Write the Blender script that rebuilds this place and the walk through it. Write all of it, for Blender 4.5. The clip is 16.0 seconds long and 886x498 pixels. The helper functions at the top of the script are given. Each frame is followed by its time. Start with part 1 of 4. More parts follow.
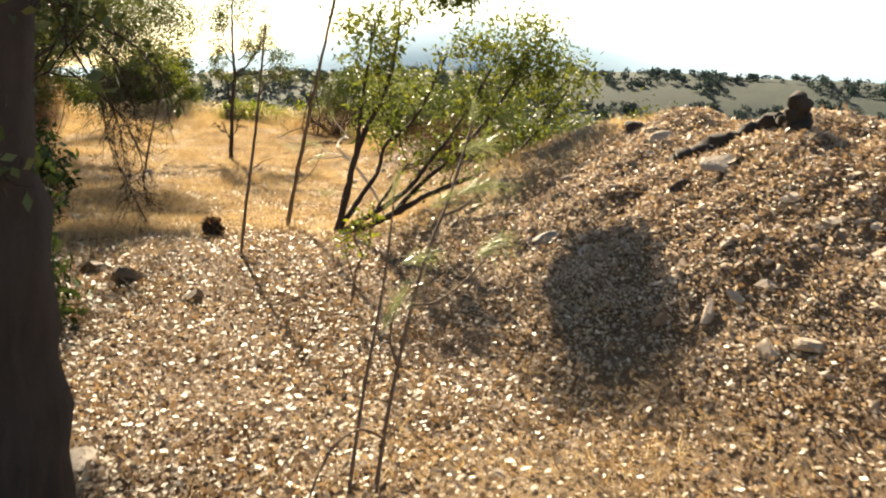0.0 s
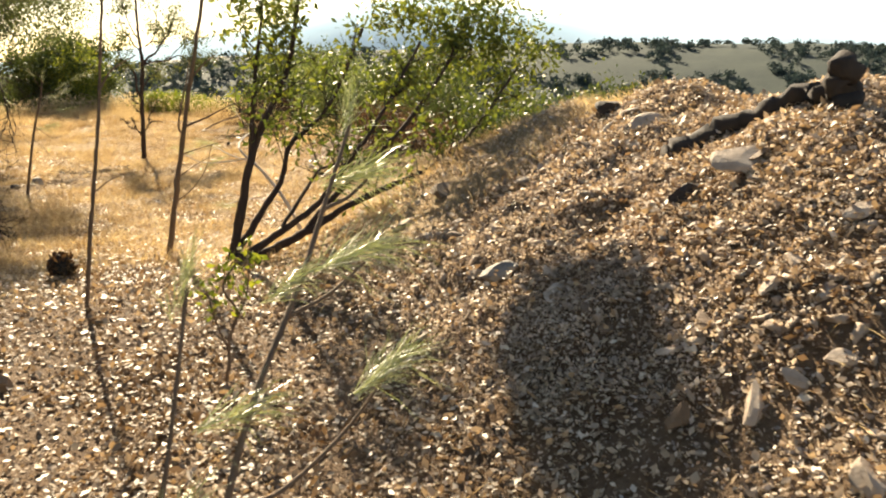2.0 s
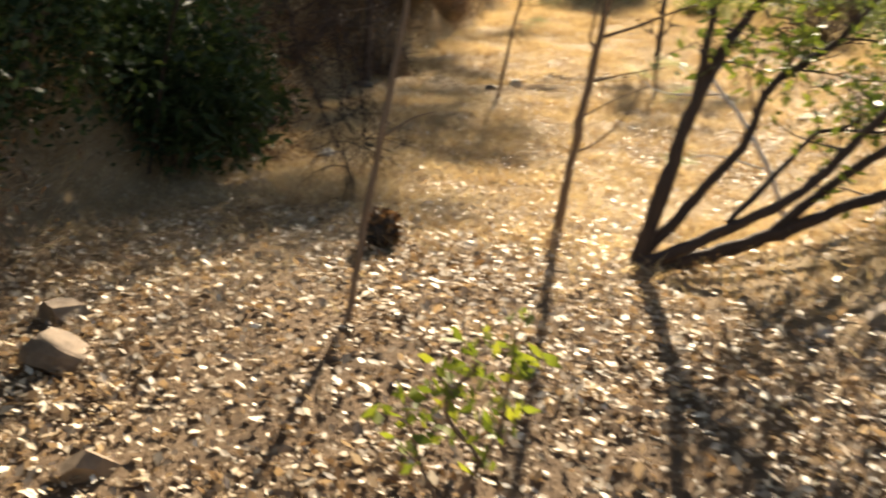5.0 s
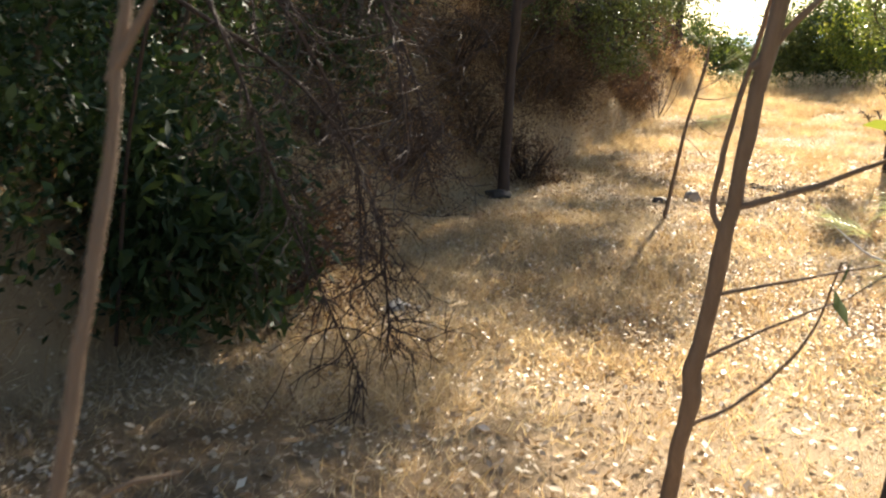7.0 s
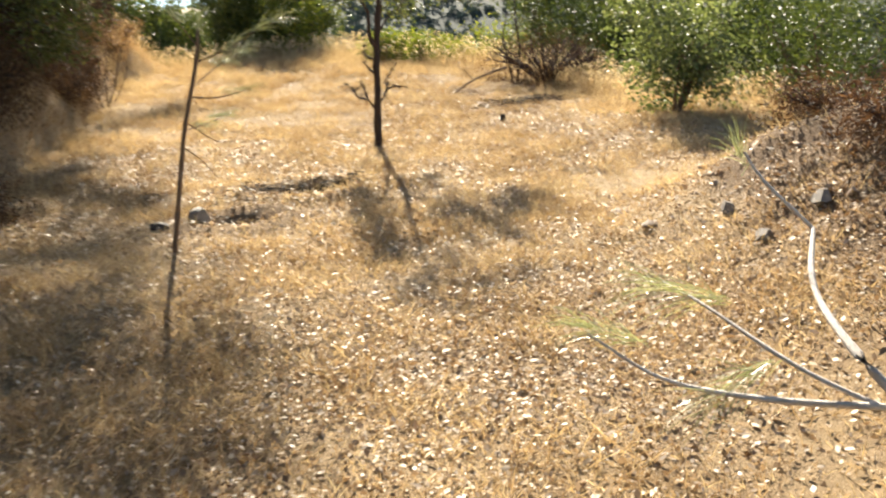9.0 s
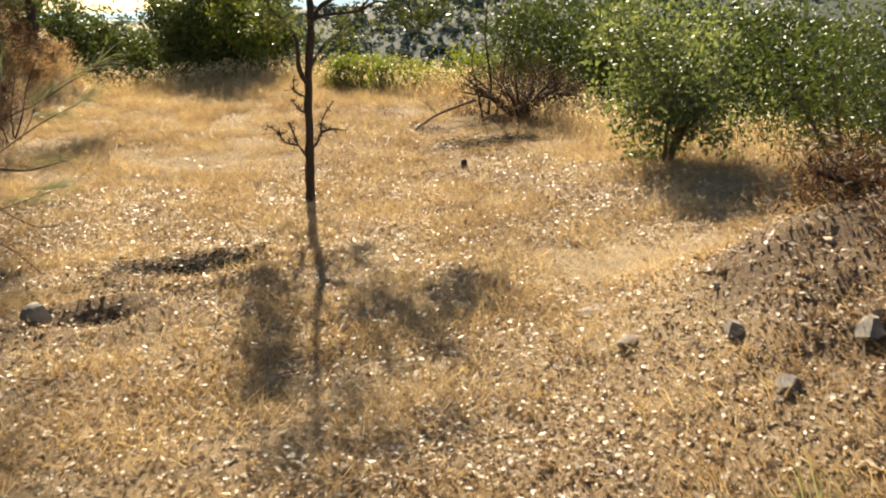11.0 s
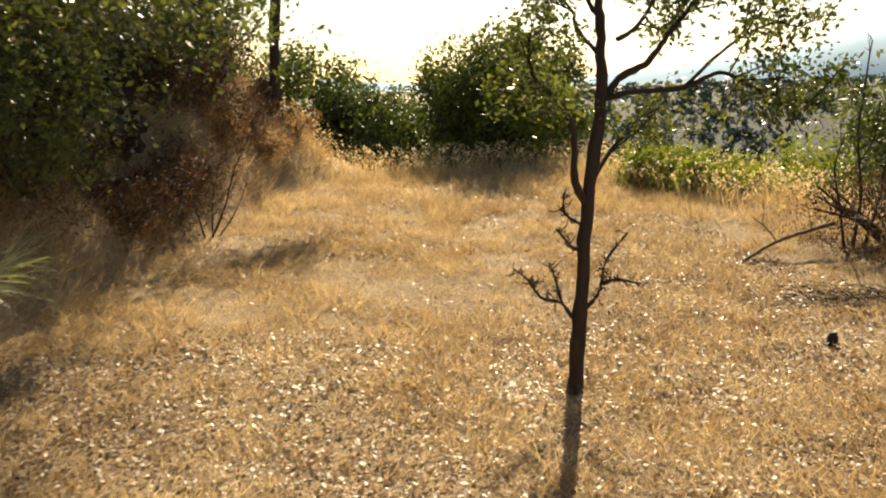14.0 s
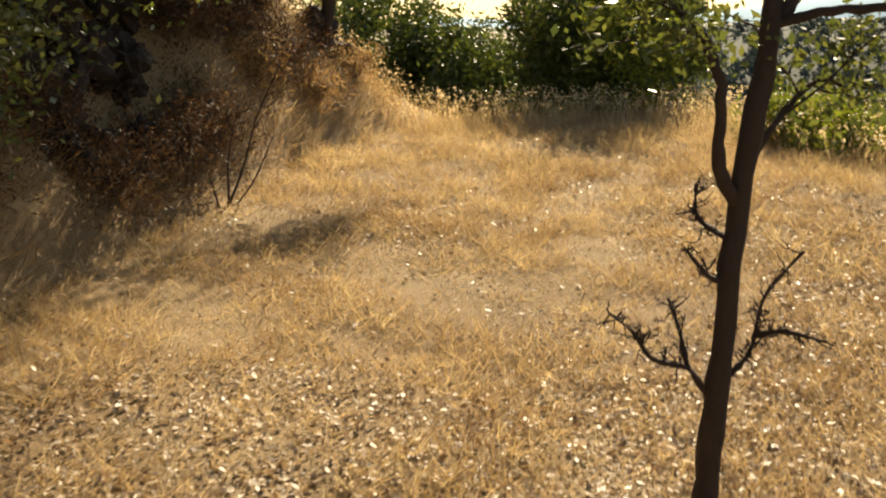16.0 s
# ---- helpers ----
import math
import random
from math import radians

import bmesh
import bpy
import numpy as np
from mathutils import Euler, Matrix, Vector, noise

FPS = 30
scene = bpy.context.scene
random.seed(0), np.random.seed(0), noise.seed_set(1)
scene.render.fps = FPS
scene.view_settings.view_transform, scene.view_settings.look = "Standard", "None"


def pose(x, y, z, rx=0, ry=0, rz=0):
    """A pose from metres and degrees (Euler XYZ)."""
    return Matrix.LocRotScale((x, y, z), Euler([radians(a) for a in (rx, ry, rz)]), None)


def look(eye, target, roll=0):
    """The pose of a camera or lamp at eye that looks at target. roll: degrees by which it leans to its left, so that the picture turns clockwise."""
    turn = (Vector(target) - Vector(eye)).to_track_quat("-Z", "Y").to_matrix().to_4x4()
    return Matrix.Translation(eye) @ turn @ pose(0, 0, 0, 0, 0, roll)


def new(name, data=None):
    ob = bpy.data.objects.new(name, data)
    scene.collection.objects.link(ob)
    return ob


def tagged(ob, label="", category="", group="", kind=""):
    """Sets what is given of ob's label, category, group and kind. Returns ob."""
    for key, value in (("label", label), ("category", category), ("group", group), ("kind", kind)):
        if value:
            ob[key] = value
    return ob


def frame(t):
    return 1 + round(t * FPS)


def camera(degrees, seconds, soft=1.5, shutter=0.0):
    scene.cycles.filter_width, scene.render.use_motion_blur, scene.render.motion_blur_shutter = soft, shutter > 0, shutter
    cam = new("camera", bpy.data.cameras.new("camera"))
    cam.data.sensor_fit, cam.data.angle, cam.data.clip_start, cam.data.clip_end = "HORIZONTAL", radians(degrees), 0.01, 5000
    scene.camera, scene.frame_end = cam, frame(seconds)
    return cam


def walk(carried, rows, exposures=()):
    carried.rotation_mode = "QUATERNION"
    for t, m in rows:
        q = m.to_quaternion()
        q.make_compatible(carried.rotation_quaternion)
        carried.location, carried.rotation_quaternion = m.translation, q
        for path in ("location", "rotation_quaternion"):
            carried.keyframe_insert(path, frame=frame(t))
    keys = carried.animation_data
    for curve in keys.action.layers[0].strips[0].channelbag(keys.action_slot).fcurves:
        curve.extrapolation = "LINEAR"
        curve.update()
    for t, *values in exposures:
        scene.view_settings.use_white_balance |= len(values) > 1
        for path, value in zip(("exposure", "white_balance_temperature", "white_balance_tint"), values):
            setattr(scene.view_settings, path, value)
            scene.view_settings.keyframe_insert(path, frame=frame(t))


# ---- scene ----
# ---- camera ----
cam = camera(47.6, 16.0, soft=2.0, shutter=0.35)
PATH = [
    (0.0, (-4.125, -5.607, 1.627), (-2.838, -4.110, 1.307), 1.70),
    (0.5, (-3.738, -5.180, 1.632), (-2.467, -3.664, 1.337), 1.47),
    (1.0, (-3.402, -4.848, 1.627), (-2.100, -3.362, 1.317), 0.69),
    (1.5, (-3.062, -4.559, 1.623), (-1.718, -3.115, 1.293), 0.14),
    (2.0, (-2.661, -4.276, 1.628), (-1.322, -2.836, 1.267), -0.79),
    (2.5, (-2.254, -4.001, 1.610), (-0.979, -2.509, 1.223), -1.56),
    (3.0, (-1.891, -3.777, 1.596), (-0.714, -2.207, 1.209), -1.67),
    (3.5, (-1.557, -3.442, 1.529), (-0.486, -1.795, 1.157), -0.57),
    (4.0, (-1.220, -3.021, 1.529), (-0.303, -1.308, 1.056), 1.03),
    (4.5, (-0.930, -2.607, 1.507), (-0.220, -0.802, 1.016), 2.19),
    (5.0, (-0.788, -2.191, 1.535), (-0.389, -0.312, 0.979), 2.54),
    (5.2, (-0.775, -2.000, 1.560), (-0.513, -0.103, 0.986), 2.66),
    (6.25, (-0.200, -0.850, 1.560), (-0.205, 1.090, 1.080), 2.00),
    (7.3, (0.200, 0.254, 1.582), (0.186, 2.210, 1.166), 1.30),
    (7.5, (0.120, 0.480, 1.600), (0.226, 2.431, 1.171), 1.05),
    (8.0, (0.071, 0.964, 1.640), (0.506, 2.872, 1.224), -0.81),
    (8.5, (0.066, 1.351, 1.661), (0.864, 3.142, 1.267), -0.93),
    (9.0, (0.157, 1.804, 1.670), (1.155, 3.466, 1.179), -1.72),
    (9.2, (0.212, 1.998, 1.673), (1.254, 3.628, 1.166), -1.14),
    (11.3, (1.588, 3.333, 1.758), (2.590, 5.003, 1.299), -0.62),
    (11.5, (1.691, 3.544, 1.748), (2.630, 5.244, 1.272), -0.21),
    (12.0, (1.909, 4.082, 1.700), (2.704, 5.873, 1.301), 1.89),
    (12.5, (2.154, 4.667, 1.688), (2.779, 6.529, 1.310), -0.36),
    (13.0, (2.375, 5.182, 1.702), (2.899, 7.079, 1.350), -0.21),
    (13.5, (2.608, 5.672, 1.711), (3.103, 7.584, 1.396), 1.00),
    (14.0, (2.846, 6.144, 1.739), (3.362, 8.050, 1.419), 1.08),
    (14.5, (3.003, 6.629, 1.722), (3.530, 8.548, 1.528), -0.84),
    (15.0, (3.146, 7.116, 1.711), (3.611, 9.033, 1.378), -2.01),
    (15.5, (3.275, 7.579, 1.697), (3.661, 9.481, 1.215), -1.00),
    (16.0, (3.499, 8.023, 1.680), (3.822, 9.946, 1.237), 1.32),
]
walk(cam, [(t, look(eye, target, roll)) for t, eye, target, roll in PATH],
     exposures=[(0.0, 1.75, 7700, 10), (5.2, 1.88, 7400, 10), (7.5, 2.38, 6500, 10), (9.2, 1.75, 6700, 10), (11.3, 1.45, 7250, 10), (16.0, 1.26, 8000, 10)])

# ---- world and sun ----
SUN_AZ, SUN_EL = 24.5, 32.0
world = bpy.data.worlds.new("sky")
scene.world = world
world.use_nodes = True
wn = world.node_tree.nodes
sky = wn.new("ShaderNodeTexSky")
sky.sky_type, sky.sun_disc = "NISHITA", False
sky.sun_elevation, sky.sun_rotation = radians(SUN_EL), radians(SUN_AZ)
sky.air_density, sky.dust_density, sky.ozone_density = 1.0, 0.5, 1.2
wn["Background"].inputs["Strength"].default_value = 0.055
world.node_tree.links.new(sky.outputs[0], wn["Background"].inputs["Color"])
sun = new("sun", bpy.data.lights.new("sun", "SUN"))
sun.data.energy, sun.data.angle, sun.data.color = 5.0, radians(0.6), (1.0, 0.91, 0.75)
toward = Vector((math.sin(radians(SUN_AZ)) * math.cos(radians(SUN_EL)), math.cos(radians(SUN_AZ)) * math.cos(radians(SUN_EL)), math.sin(radians(SUN_EL))))
sun.matrix_world = look(toward * 60, (0, 0, 0))

# ---- materials ----


def node(tree, kind, **values):
    n = tree.nodes.new(kind)
    for key, value in values.items():
        n.inputs[key.replace("_", " ")].default_value = value
    return n


def ramp(tree, source, stops):
    n = tree.nodes.new("ShaderNodeValToRGB")
    el = n.color_ramp.elements
    while len(el) < len(stops):
        el.new(0.5)
    for e, (at, c) in zip(el, stops):
        e.position, e.color = at, (*c, 1)
    tree.links.new(source, n.inputs[0])
    return n.outputs[0]


def mixed(tree, fac, a, b, mode="MIX"):
    n = tree.nodes.new("ShaderNodeMix")
    n.data_type, n.blend_type = "RGBA", mode
    for i, v in ((0, fac), (6, a), (7, b)):
        if isinstance(v, (int, float)):
            n.inputs[i].default_value = v
        elif isinstance(v, tuple):
            n.inputs[i].default_value = (*v, 1)
        else:
            tree.links.new(v, n.inputs[i])
    return n.outputs[2]


def noise_of(tree, scale, detail=6.0, rough=0.6, stretch=None):
    co = tree.nodes.new("ShaderNodeTexCoord").outputs["Object"]
    if stretch:
        m = tree.nodes.new("ShaderNodeMapping")
        m.inputs["Scale"].default_value = stretch
        tree.links.new(co, m.inputs[0])
        co = m.outputs[0]
    n = node(tree, "ShaderNodeTexNoise", Scale=scale, Detail=detail, Roughness=rough)
    tree.links.new(co, n.inputs["Vector"])
    return n.outputs[0]


def base_material(name, rough=0.8, spec=0.3):
    m = bpy.data.materials.new(name)
    m.use_nodes = True
    b = m.node_tree.nodes["Principled BSDF"]
    b.inputs["Roughness"].default_value = rough
    b.inputs["Specular IOR Level"].default_value = spec
    return m, m.node_tree, b


def bumped(tree, b, height, strength, distance):
    n = node(tree, "ShaderNodeBump", Strength=strength, Distance=distance)
    tree.links.new(height, n.inputs["Height"])
    tree.links.new(n.outputs[0], b.inputs["Normal"])


def bark(name, dark, light, scale=30.0, rough=0.85):
    m, t, b = base_material(name, rough, 0.25)
    fine = noise_of(t, scale, 8, 0.7, (1, 1, 0.25))
    broad = noise_of(t, scale * 0.12, 3)
    c = ramp(t, fine, [(0.3, dark), (0.7, light)])
    c = mixed(t, broad, c, light)
    t.links.new(c, b.inputs["Base Color"])
    bumped(t, b, fine, 0.8, 0.01)
    return m


def foliage(name, stops, rough=0.5, spec=0.35, through_light=0.45, glow=(1.0, 1.0, 0.55)):
    """Thin leaves: colour varies leaf by leaf; part of the light passes through."""
    m, t, b = base_material(name, rough, spec)
    g = t.nodes.new("ShaderNodeNewGeometry")
    c = ramp(t, g.outputs["Random Per Island"], stops)
    patch = noise_of(t, 1.6, 2)
    c = mixed(t, 0.35, c, ramp(t, patch, [(0.3, stops[0][1]), (0.7, stops[-1][1])]))
    t.links.new(c, b.inputs["Base Color"])
    tr = t.nodes.new("ShaderNodeBsdfTranslucent")
    t.links.new(mixed(t, 1.0, c, glow, "MULTIPLY"), tr.inputs[0])
    mix = t.nodes.new("ShaderNodeMixShader")
    mix.inputs[0].default_value = through_light
    t.links.new(b.outputs[0], mix.inputs[1])
    t.links.new(tr.outputs[0], mix.inputs[2])
    t.links.new(mix.outputs[0], t.nodes["Material Output"].inputs[0])
    return m


def stone(name, dark, light, scale=9.0):
    m, t, b = base_material(name, 0.75, 0.35)
    info = t.nodes.new("ShaderNodeObjectInfo")
    fine = noise_of(t, scale * 6, 8, 0.7)
    broad = noise_of(t, scale * 0.6, 4)
    c = mixed(t, fine, dark, light)
    c = mixed(t, 0.5, c, ramp(t, broad, [(0.35, dark), (0.6, light), (0.75, (0.36, 0.27, 0.17))]))
    c = mixed(t, 0.35, c, ramp(t, info.outputs["Random"], [(0, (0.7, 0.62, 0.55)), (1, (1.25, 1.2, 1.15))]), "MULTIPLY")
    t.links.new(c, b.inputs["Base Color"])
    bumped(t, b, fine, 0.7, 0.012)
    return m


def attribute(tree, name):
    n = tree.nodes.new("ShaderNodeAttribute")
    n.attribute_name = name
    return n.outputs["Fac"]


def ground_material():
    m, t, b = base_material("dry_ground", 0.9, 0.15)
    fine = noise_of(t, 38, 8, 0.75)
    mid = noise_of(t, 5.0, 5)
    broad = noise_of(t, 0.7, 4)
    soil = mixed(t, 0.5, ramp(t, fine, [(0.32, (0.05, 0.03, 0.018)), (0.68, (0.27, 0.18, 0.11))]),
                 ramp(t, mid, [(0.3, (0.10, 0.062, 0.038)), (0.7, (0.28, 0.19, 0.118))]))
    straw = mixed(t, 0.5, ramp(t, fine, [(0.28, (0.10, 0.058, 0.03)), (0.72, (0.40, 0.28, 0.15))]),
                  ramp(t, mid, [(0.3, (0.15, 0.09, 0.048)), (0.7, (0.42, 0.30, 0.165))]))
    straw = mixed(t, 0.35, straw, ramp(t, broad, [(0.35, (0.26, 0.175, 0.095)), (0.65, (0.58, 0.45, 0.27))]))
    # Far slopes: some distance haze is mixed into this muted green.
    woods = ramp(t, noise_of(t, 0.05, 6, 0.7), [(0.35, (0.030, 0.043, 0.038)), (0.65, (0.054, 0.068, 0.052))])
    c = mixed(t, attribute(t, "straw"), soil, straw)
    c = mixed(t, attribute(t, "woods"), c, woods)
    c = mixed(t, attribute(t, "fields"), c, (0.26, 0.22, 0.145))
    t.links.new(c, b.inputs["Base Color"])
    bumped(t, b, fine, 0.9, 0.03)
    return m


MAT_GROUND = ground_material()
MAT_BARK_DARK = bark("dark_bark", (0.016, 0.011, 0.009), (0.065, 0.044, 0.034))
MAT_BARK_BROWN = bark("brown_bark", (0.07, 0.045, 0.03), (0.2, 0.135, 0.09))
MAT_BARK_PALE = bark("pale_wood", (0.34, 0.3, 0.26), (0.66, 0.6, 0.54), 40)
MAT_LEAF_OLIVE = foliage("olive_leaf", [(0, (0.03, 0.05, 0.017)), (0.6, (0.075, 0.105, 0.03)), (1, (0.16, 0.18, 0.045))], through_light=0.35)
MAT_LEAF_LEAN = foliage("leaning_tree_leaf", [(0, (0.04, 0.065, 0.018)), (0.6, (0.11, 0.145, 0.035)), (1, (0.25, 0.26, 0.055))], through_light=0.45)
MAT_LEAF_BRIGHT = foliage("bright_leaf", [(0, (0.07, 0.11, 0.02)), (0.6, (0.16, 0.2, 0.035)), (1, (0.32, 0.31, 0.05))], through_light=0.5)
MAT_LEAF_OAK = foliage("oak_leaf", [(0, (0.035, 0.055, 0.022)), (0.6, (0.09, 0.12, 0.04)), (1, (0.2, 0.2, 0.07))], rough=0.4, spec=0.5)
# Shaded copy of the leaf greens: the bank's shade is in the colour.
MAT_LEAF_SHADED = foliage("shade_leaf", [(0, (0.014, 0.028, 0.013)), (0.7, (0.035, 0.06, 0.022)), (1, (0.085, 0.11, 0.04))], rough=0.55, spec=0.2, through_light=0.3)
MAT_LEAF_GLOSS = foliage("glossy_leaf", [(0, (0.06, 0.085, 0.035)), (0.7, (0.16, 0.20, 0.085)), (1, (0.34, 0.36, 0.19))], rough=0.5, spec=0.35)
MAT_NEEDLE = foliage("pine_needle", [(0, (0.2, 0.24, 0.12)), (0.6, (0.38, 0.41, 0.23)), (1, (0.62, 0.6, 0.42))], rough=0.35, spec=0.5, through_light=0.3)
MAT_STRAW = foliage("dry_grass", [(0, (0.17, 0.09, 0.045)), (0.35, (0.41, 0.275, 0.145)), (0.7, (0.60, 0.455, 0.265)), (1, (0.84, 0.72, 0.52))], rough=0.6, through_light=0.45, glow=(1.0, 0.9, 0.62))
MAT_BANK_GRASS = foliage("bank_grass", [(0, (0.10, 0.05, 0.025)), (0.5, (0.30, 0.18, 0.085)), (1, (0.62, 0.46, 0.25))], rough=0.6, through_light=0.4, glow=(1.0, 0.85, 0.6))
MAT_OATS = foliage("oat_heads", [(0, (0.6, 0.46, 0.25)), (1, (0.86, 0.76, 0.55))], rough=0.6, through_light=0.5, glow=(1, 0.9, 0.7))
MAT_LITTER = foliage("fallen_leaf", [(0, (0.08, 0.045, 0.022)), (0.35, (0.26, 0.165, 0.085)), (0.7, (0.52, 0.39, 0.24)), (1, (0.78, 0.68, 0.53))], rough=0.5, spec=0.35, through_light=0.2, glow=(1, 0.8, 0.55))
MAT_FLAKE = foliage("shale_flake", [(0, (0.15, 0.10, 0.072)), (0.4, (0.41, 0.325, 0.25)), (0.75, (0.68, 0.58, 0.47)), (1, (0.86, 0.79, 0.69))], rough=0.45, spec=0.4, through_light=0.42, glow=(1, 0.88, 0.72))
MAT_DEAD = foliage("dead_brush", [(0, (0.025, 0.014, 0.009)), (0.6, (0.09, 0.052, 0.03)), (1, (0.22, 0.145, 0.08))], rough=0.7, through_light=0.3, glow=(1, 0.75, 0.5))
MAT_SHALE = stone("pale_shale", (0.28, 0.21, 0.15), (0.58, 0.48, 0.38))
MAT_CHIP = stone("brown_shale", (0.24, 0.17, 0.12), (0.58, 0.47, 0.36))
MAT_ROCK = stone("brown_rock", (0.09, 0.06, 0.04), (0.28, 0.195, 0.125))
MAT_DARK_ROCK = stone("dark_rock", (0.02, 0.016, 0.014), (0.08, 0.06, 0.05))
# Earth coloured near-black to stand for shade in the bank's hollow.
MAT_SHADED_EARTH = stone("shaded_earth", (0.014, 0.009, 0.007), (0.05, 0.033, 0.023), 14.0)
MAT_GREY_ROCK = stone("grey_rock", (0.12, 0.105, 0.09), (0.36, 0.33, 0.29))
MAT_CHARRED = bark("charred_wood", (0.012, 0.01, 0.009), (0.05, 0.04, 0.033), 18)
# Greyed towards blue: the leaf colour carries the haze of the far side.
MAT_HAZED_WOOD = foliage("hazed_canopy", [(0, (0.050, 0.068, 0.068)), (1, (0.085, 0.105, 0.090))], rough=0.9, spec=0.05, through_light=0.15, glow=(0.9, 1, 0.9))
MAT_MID_WOOD = foliage("valley_canopy", [(0, (0.05, 0.08, 0.045)), (1, (0.15, 0.19, 0.09))], rough=0.8, spec=0.1, through_light=0.25)
# Distance haze is mixed into the mountain's base colour as pale blue.
MAT_HAZE_HILL, _t, _b = base_material("hazed_mountain", 1.0, 0.0)
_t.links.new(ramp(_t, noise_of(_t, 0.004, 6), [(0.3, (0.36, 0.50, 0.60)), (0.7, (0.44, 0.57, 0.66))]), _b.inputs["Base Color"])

# ---- shared builders ----
rng = np.random.default_rng(7)


def smooth(a, b, v):
    k = np.clip((v - a) / (b - a), 0, 1)
    return k * k * (3 - 2 * k)


def value_noise(x, y, seed=0):
    """Smooth lattice noise in 0..1 on arrays."""
    xi, yi = np.floor(x).astype(np.int64), np.floor(y).astype(np.int64)
    fx, fy = x - xi, y - yi
    fx, fy = fx * fx * (3 - 2 * fx), fy * fy * (3 - 2 * fy)

    def h(a, b):
        v = (a * 374761393 + b * 668265263 + seed * 974711) & 0x7FFFFFFF
        v = ((v ^ (v >> 13)) * 1274126177) & 0x7FFFFFFF
        return ((v ^ (v >> 16)) & 0xFFFF) / 65535.0
    top = h(xi, yi) * (1 - fx) + h(xi + 1, yi) * fx
    low = h(xi, yi + 1) * (1 - fx) + h(xi + 1, yi + 1) * fx
    return top * (1 - fy) + low * fy


def octaves(x, y, scale, count=4, seed=0):
    total, amp, norm = 0, 1.0, 0
    for k in range(count):
        total = total + amp * value_noise(x * scale * 2 ** k + 17.3 * k, y * scale * 2 ** k - 9.1 * k, seed + k)
        norm += amp
        amp *= 0.5
    return total / norm


def fast_mesh(name, verts, faces):
    """A mesh out of arrays: verts n x 3, faces m x k."""
    verts, faces = np.asarray(verts, np.float32), np.asarray(faces, np.int32)
    me = bpy.data.meshes.new(name)
    m, k = faces.shape
    me.vertices.add(len(verts))
    me.vertices.foreach_set("co", verts.ravel())
    me.loops.add(m * k)
    me.loops.foreach_set("vertex_index", faces.ravel())
    me.polygons.add(m)
    me.polygons.foreach_set("loop_start", np.arange(0, m * k, k, dtype=np.int32))
    me.update(calc_edges=True)
    return me


def shaded(me, on=True):
    me.polygons.foreach_set("use_smooth", np.full(len(me.polygons), on))
    return me


def put(name, me, material, parent=None, label="", at=None):
    me.materials.append(material)
    ob = new(name, me)
    if parent is not None:
        ob.parent = parent
    if at is not None:
        ob.location = at
    if label:
        ob["label"] = label
    return ob


def empty(name, at):
    ob = new(name)
    ob.location = at
    ob.empty_display_size = 0.2
    return ob


class Tubes:
    """Tapered round limbs gathered into one mesh."""

    def __init__(self, sides=7):
        self.v, self.f, self.sides, self.count = [], [], sides, 0

    def add(self, pts, r0, r1, knobs=0.0):
        pts = np.asarray(pts, float)
        n, s = len(pts), self.sides
        tang = np.gradient(pts, axis=0)
        tang /= np.linalg.norm(tang, axis=1)[:, None] + 1e-9
        ref = np.array([0.31, 0.87, 0.38])
        a = np.cross(tang, ref)
        a /= np.linalg.norm(a, axis=1)[:, None] + 1e-9
        b = np.cross(tang, a)
        rad = np.linspace(r0, r1, n)
        if knobs:
            rad = rad * (1 + knobs * (rng.random(n) - 0.4))
        ang = np.arange(s) / s * 2 * np.pi
        ring = pts[:, None] + rad[:, None, None] * (np.cos(ang)[None, :, None] * a[:, None] + np.sin(ang)[None, :, None] * b[:, None])
        i, j = np.meshgrid(np.arange(n - 1), np.arange(s), indexing="ij")
        o = self.count
        q = np.stack([o + i * s + j, o + i * s + (j + 1) % s, o + (i + 1) * s + (j + 1) % s, o + (i + 1) * s + j], -1).reshape(-1, 4)
        self.v.append(ring.reshape(-1, 3))
        self.f.append(q)
        self.count += n * s

    def mesh(self, name):
        return shaded(fast_mesh(name, np.concatenate(self.v), np.concatenate(self.f)))


def curve(nodes, steps=5):
    """A smooth line through the nodes (Catmull-Rom)."""
    p = np.asarray(nodes, float)
    if len(p) < 3:
        t = np.linspace(0, 1, steps + 1)[:, None]
        return p[0] * (1 - t) + p[-1] * t
    e = np.concatenate([[2 * p[0] - p[1]], p, [2 * p[-1] - p[-2]]])
    out = []
    for k in range(len(p) - 1):
        t = np.linspace(0, 1, steps, endpoint=False)[:, None]
        a, b, c, d = e[k:k + 4]
        out.append(0.5 * (2 * b + (c - a) * t + (2 * a - 5 * b + 4 * c - d) * t * t + (3 * b - a - 3 * c + d) * t ** 3))
    return np.concatenate(out + [p[-1:]])


def unit(v):
    return v / (np.linalg.norm(v, axis=-1, keepdims=True) + 1e-9)


def leaves_mesh(name, at, size, long=2.2, flat=0.0, hang=0.0, vary=0.4):
    """Folded leaf blades, each an island of two triangles pairs, at the given places."""
    at = np.asarray(at, float)
    n = len(at)
    along = rng.normal(size=(n, 3))
    along[:, 2] = along[:, 2] * (1 - flat) - hang
    along = unit(along)
    side = unit(np.cross(along, rng.normal(size=(n, 3)) * [1 - flat * 0.8, 1 - flat * 0.8, 1] + [0, 0, flat * 2.0]))
    up = np.cross(side, along)
    s = (size * (1 - vary + 2 * vary * rng.random(n)))[:, None]
    mid = at + along * s * 0.5
    tip = at + along * s + up * s * 0.12
    w = s / long * 0.5
    l, r = mid + side * w + up * s * 0.1, mid - side * w + up * s * 0.1
    v = np.stack([at, l, tip, r], 1).reshape(-1, 3)
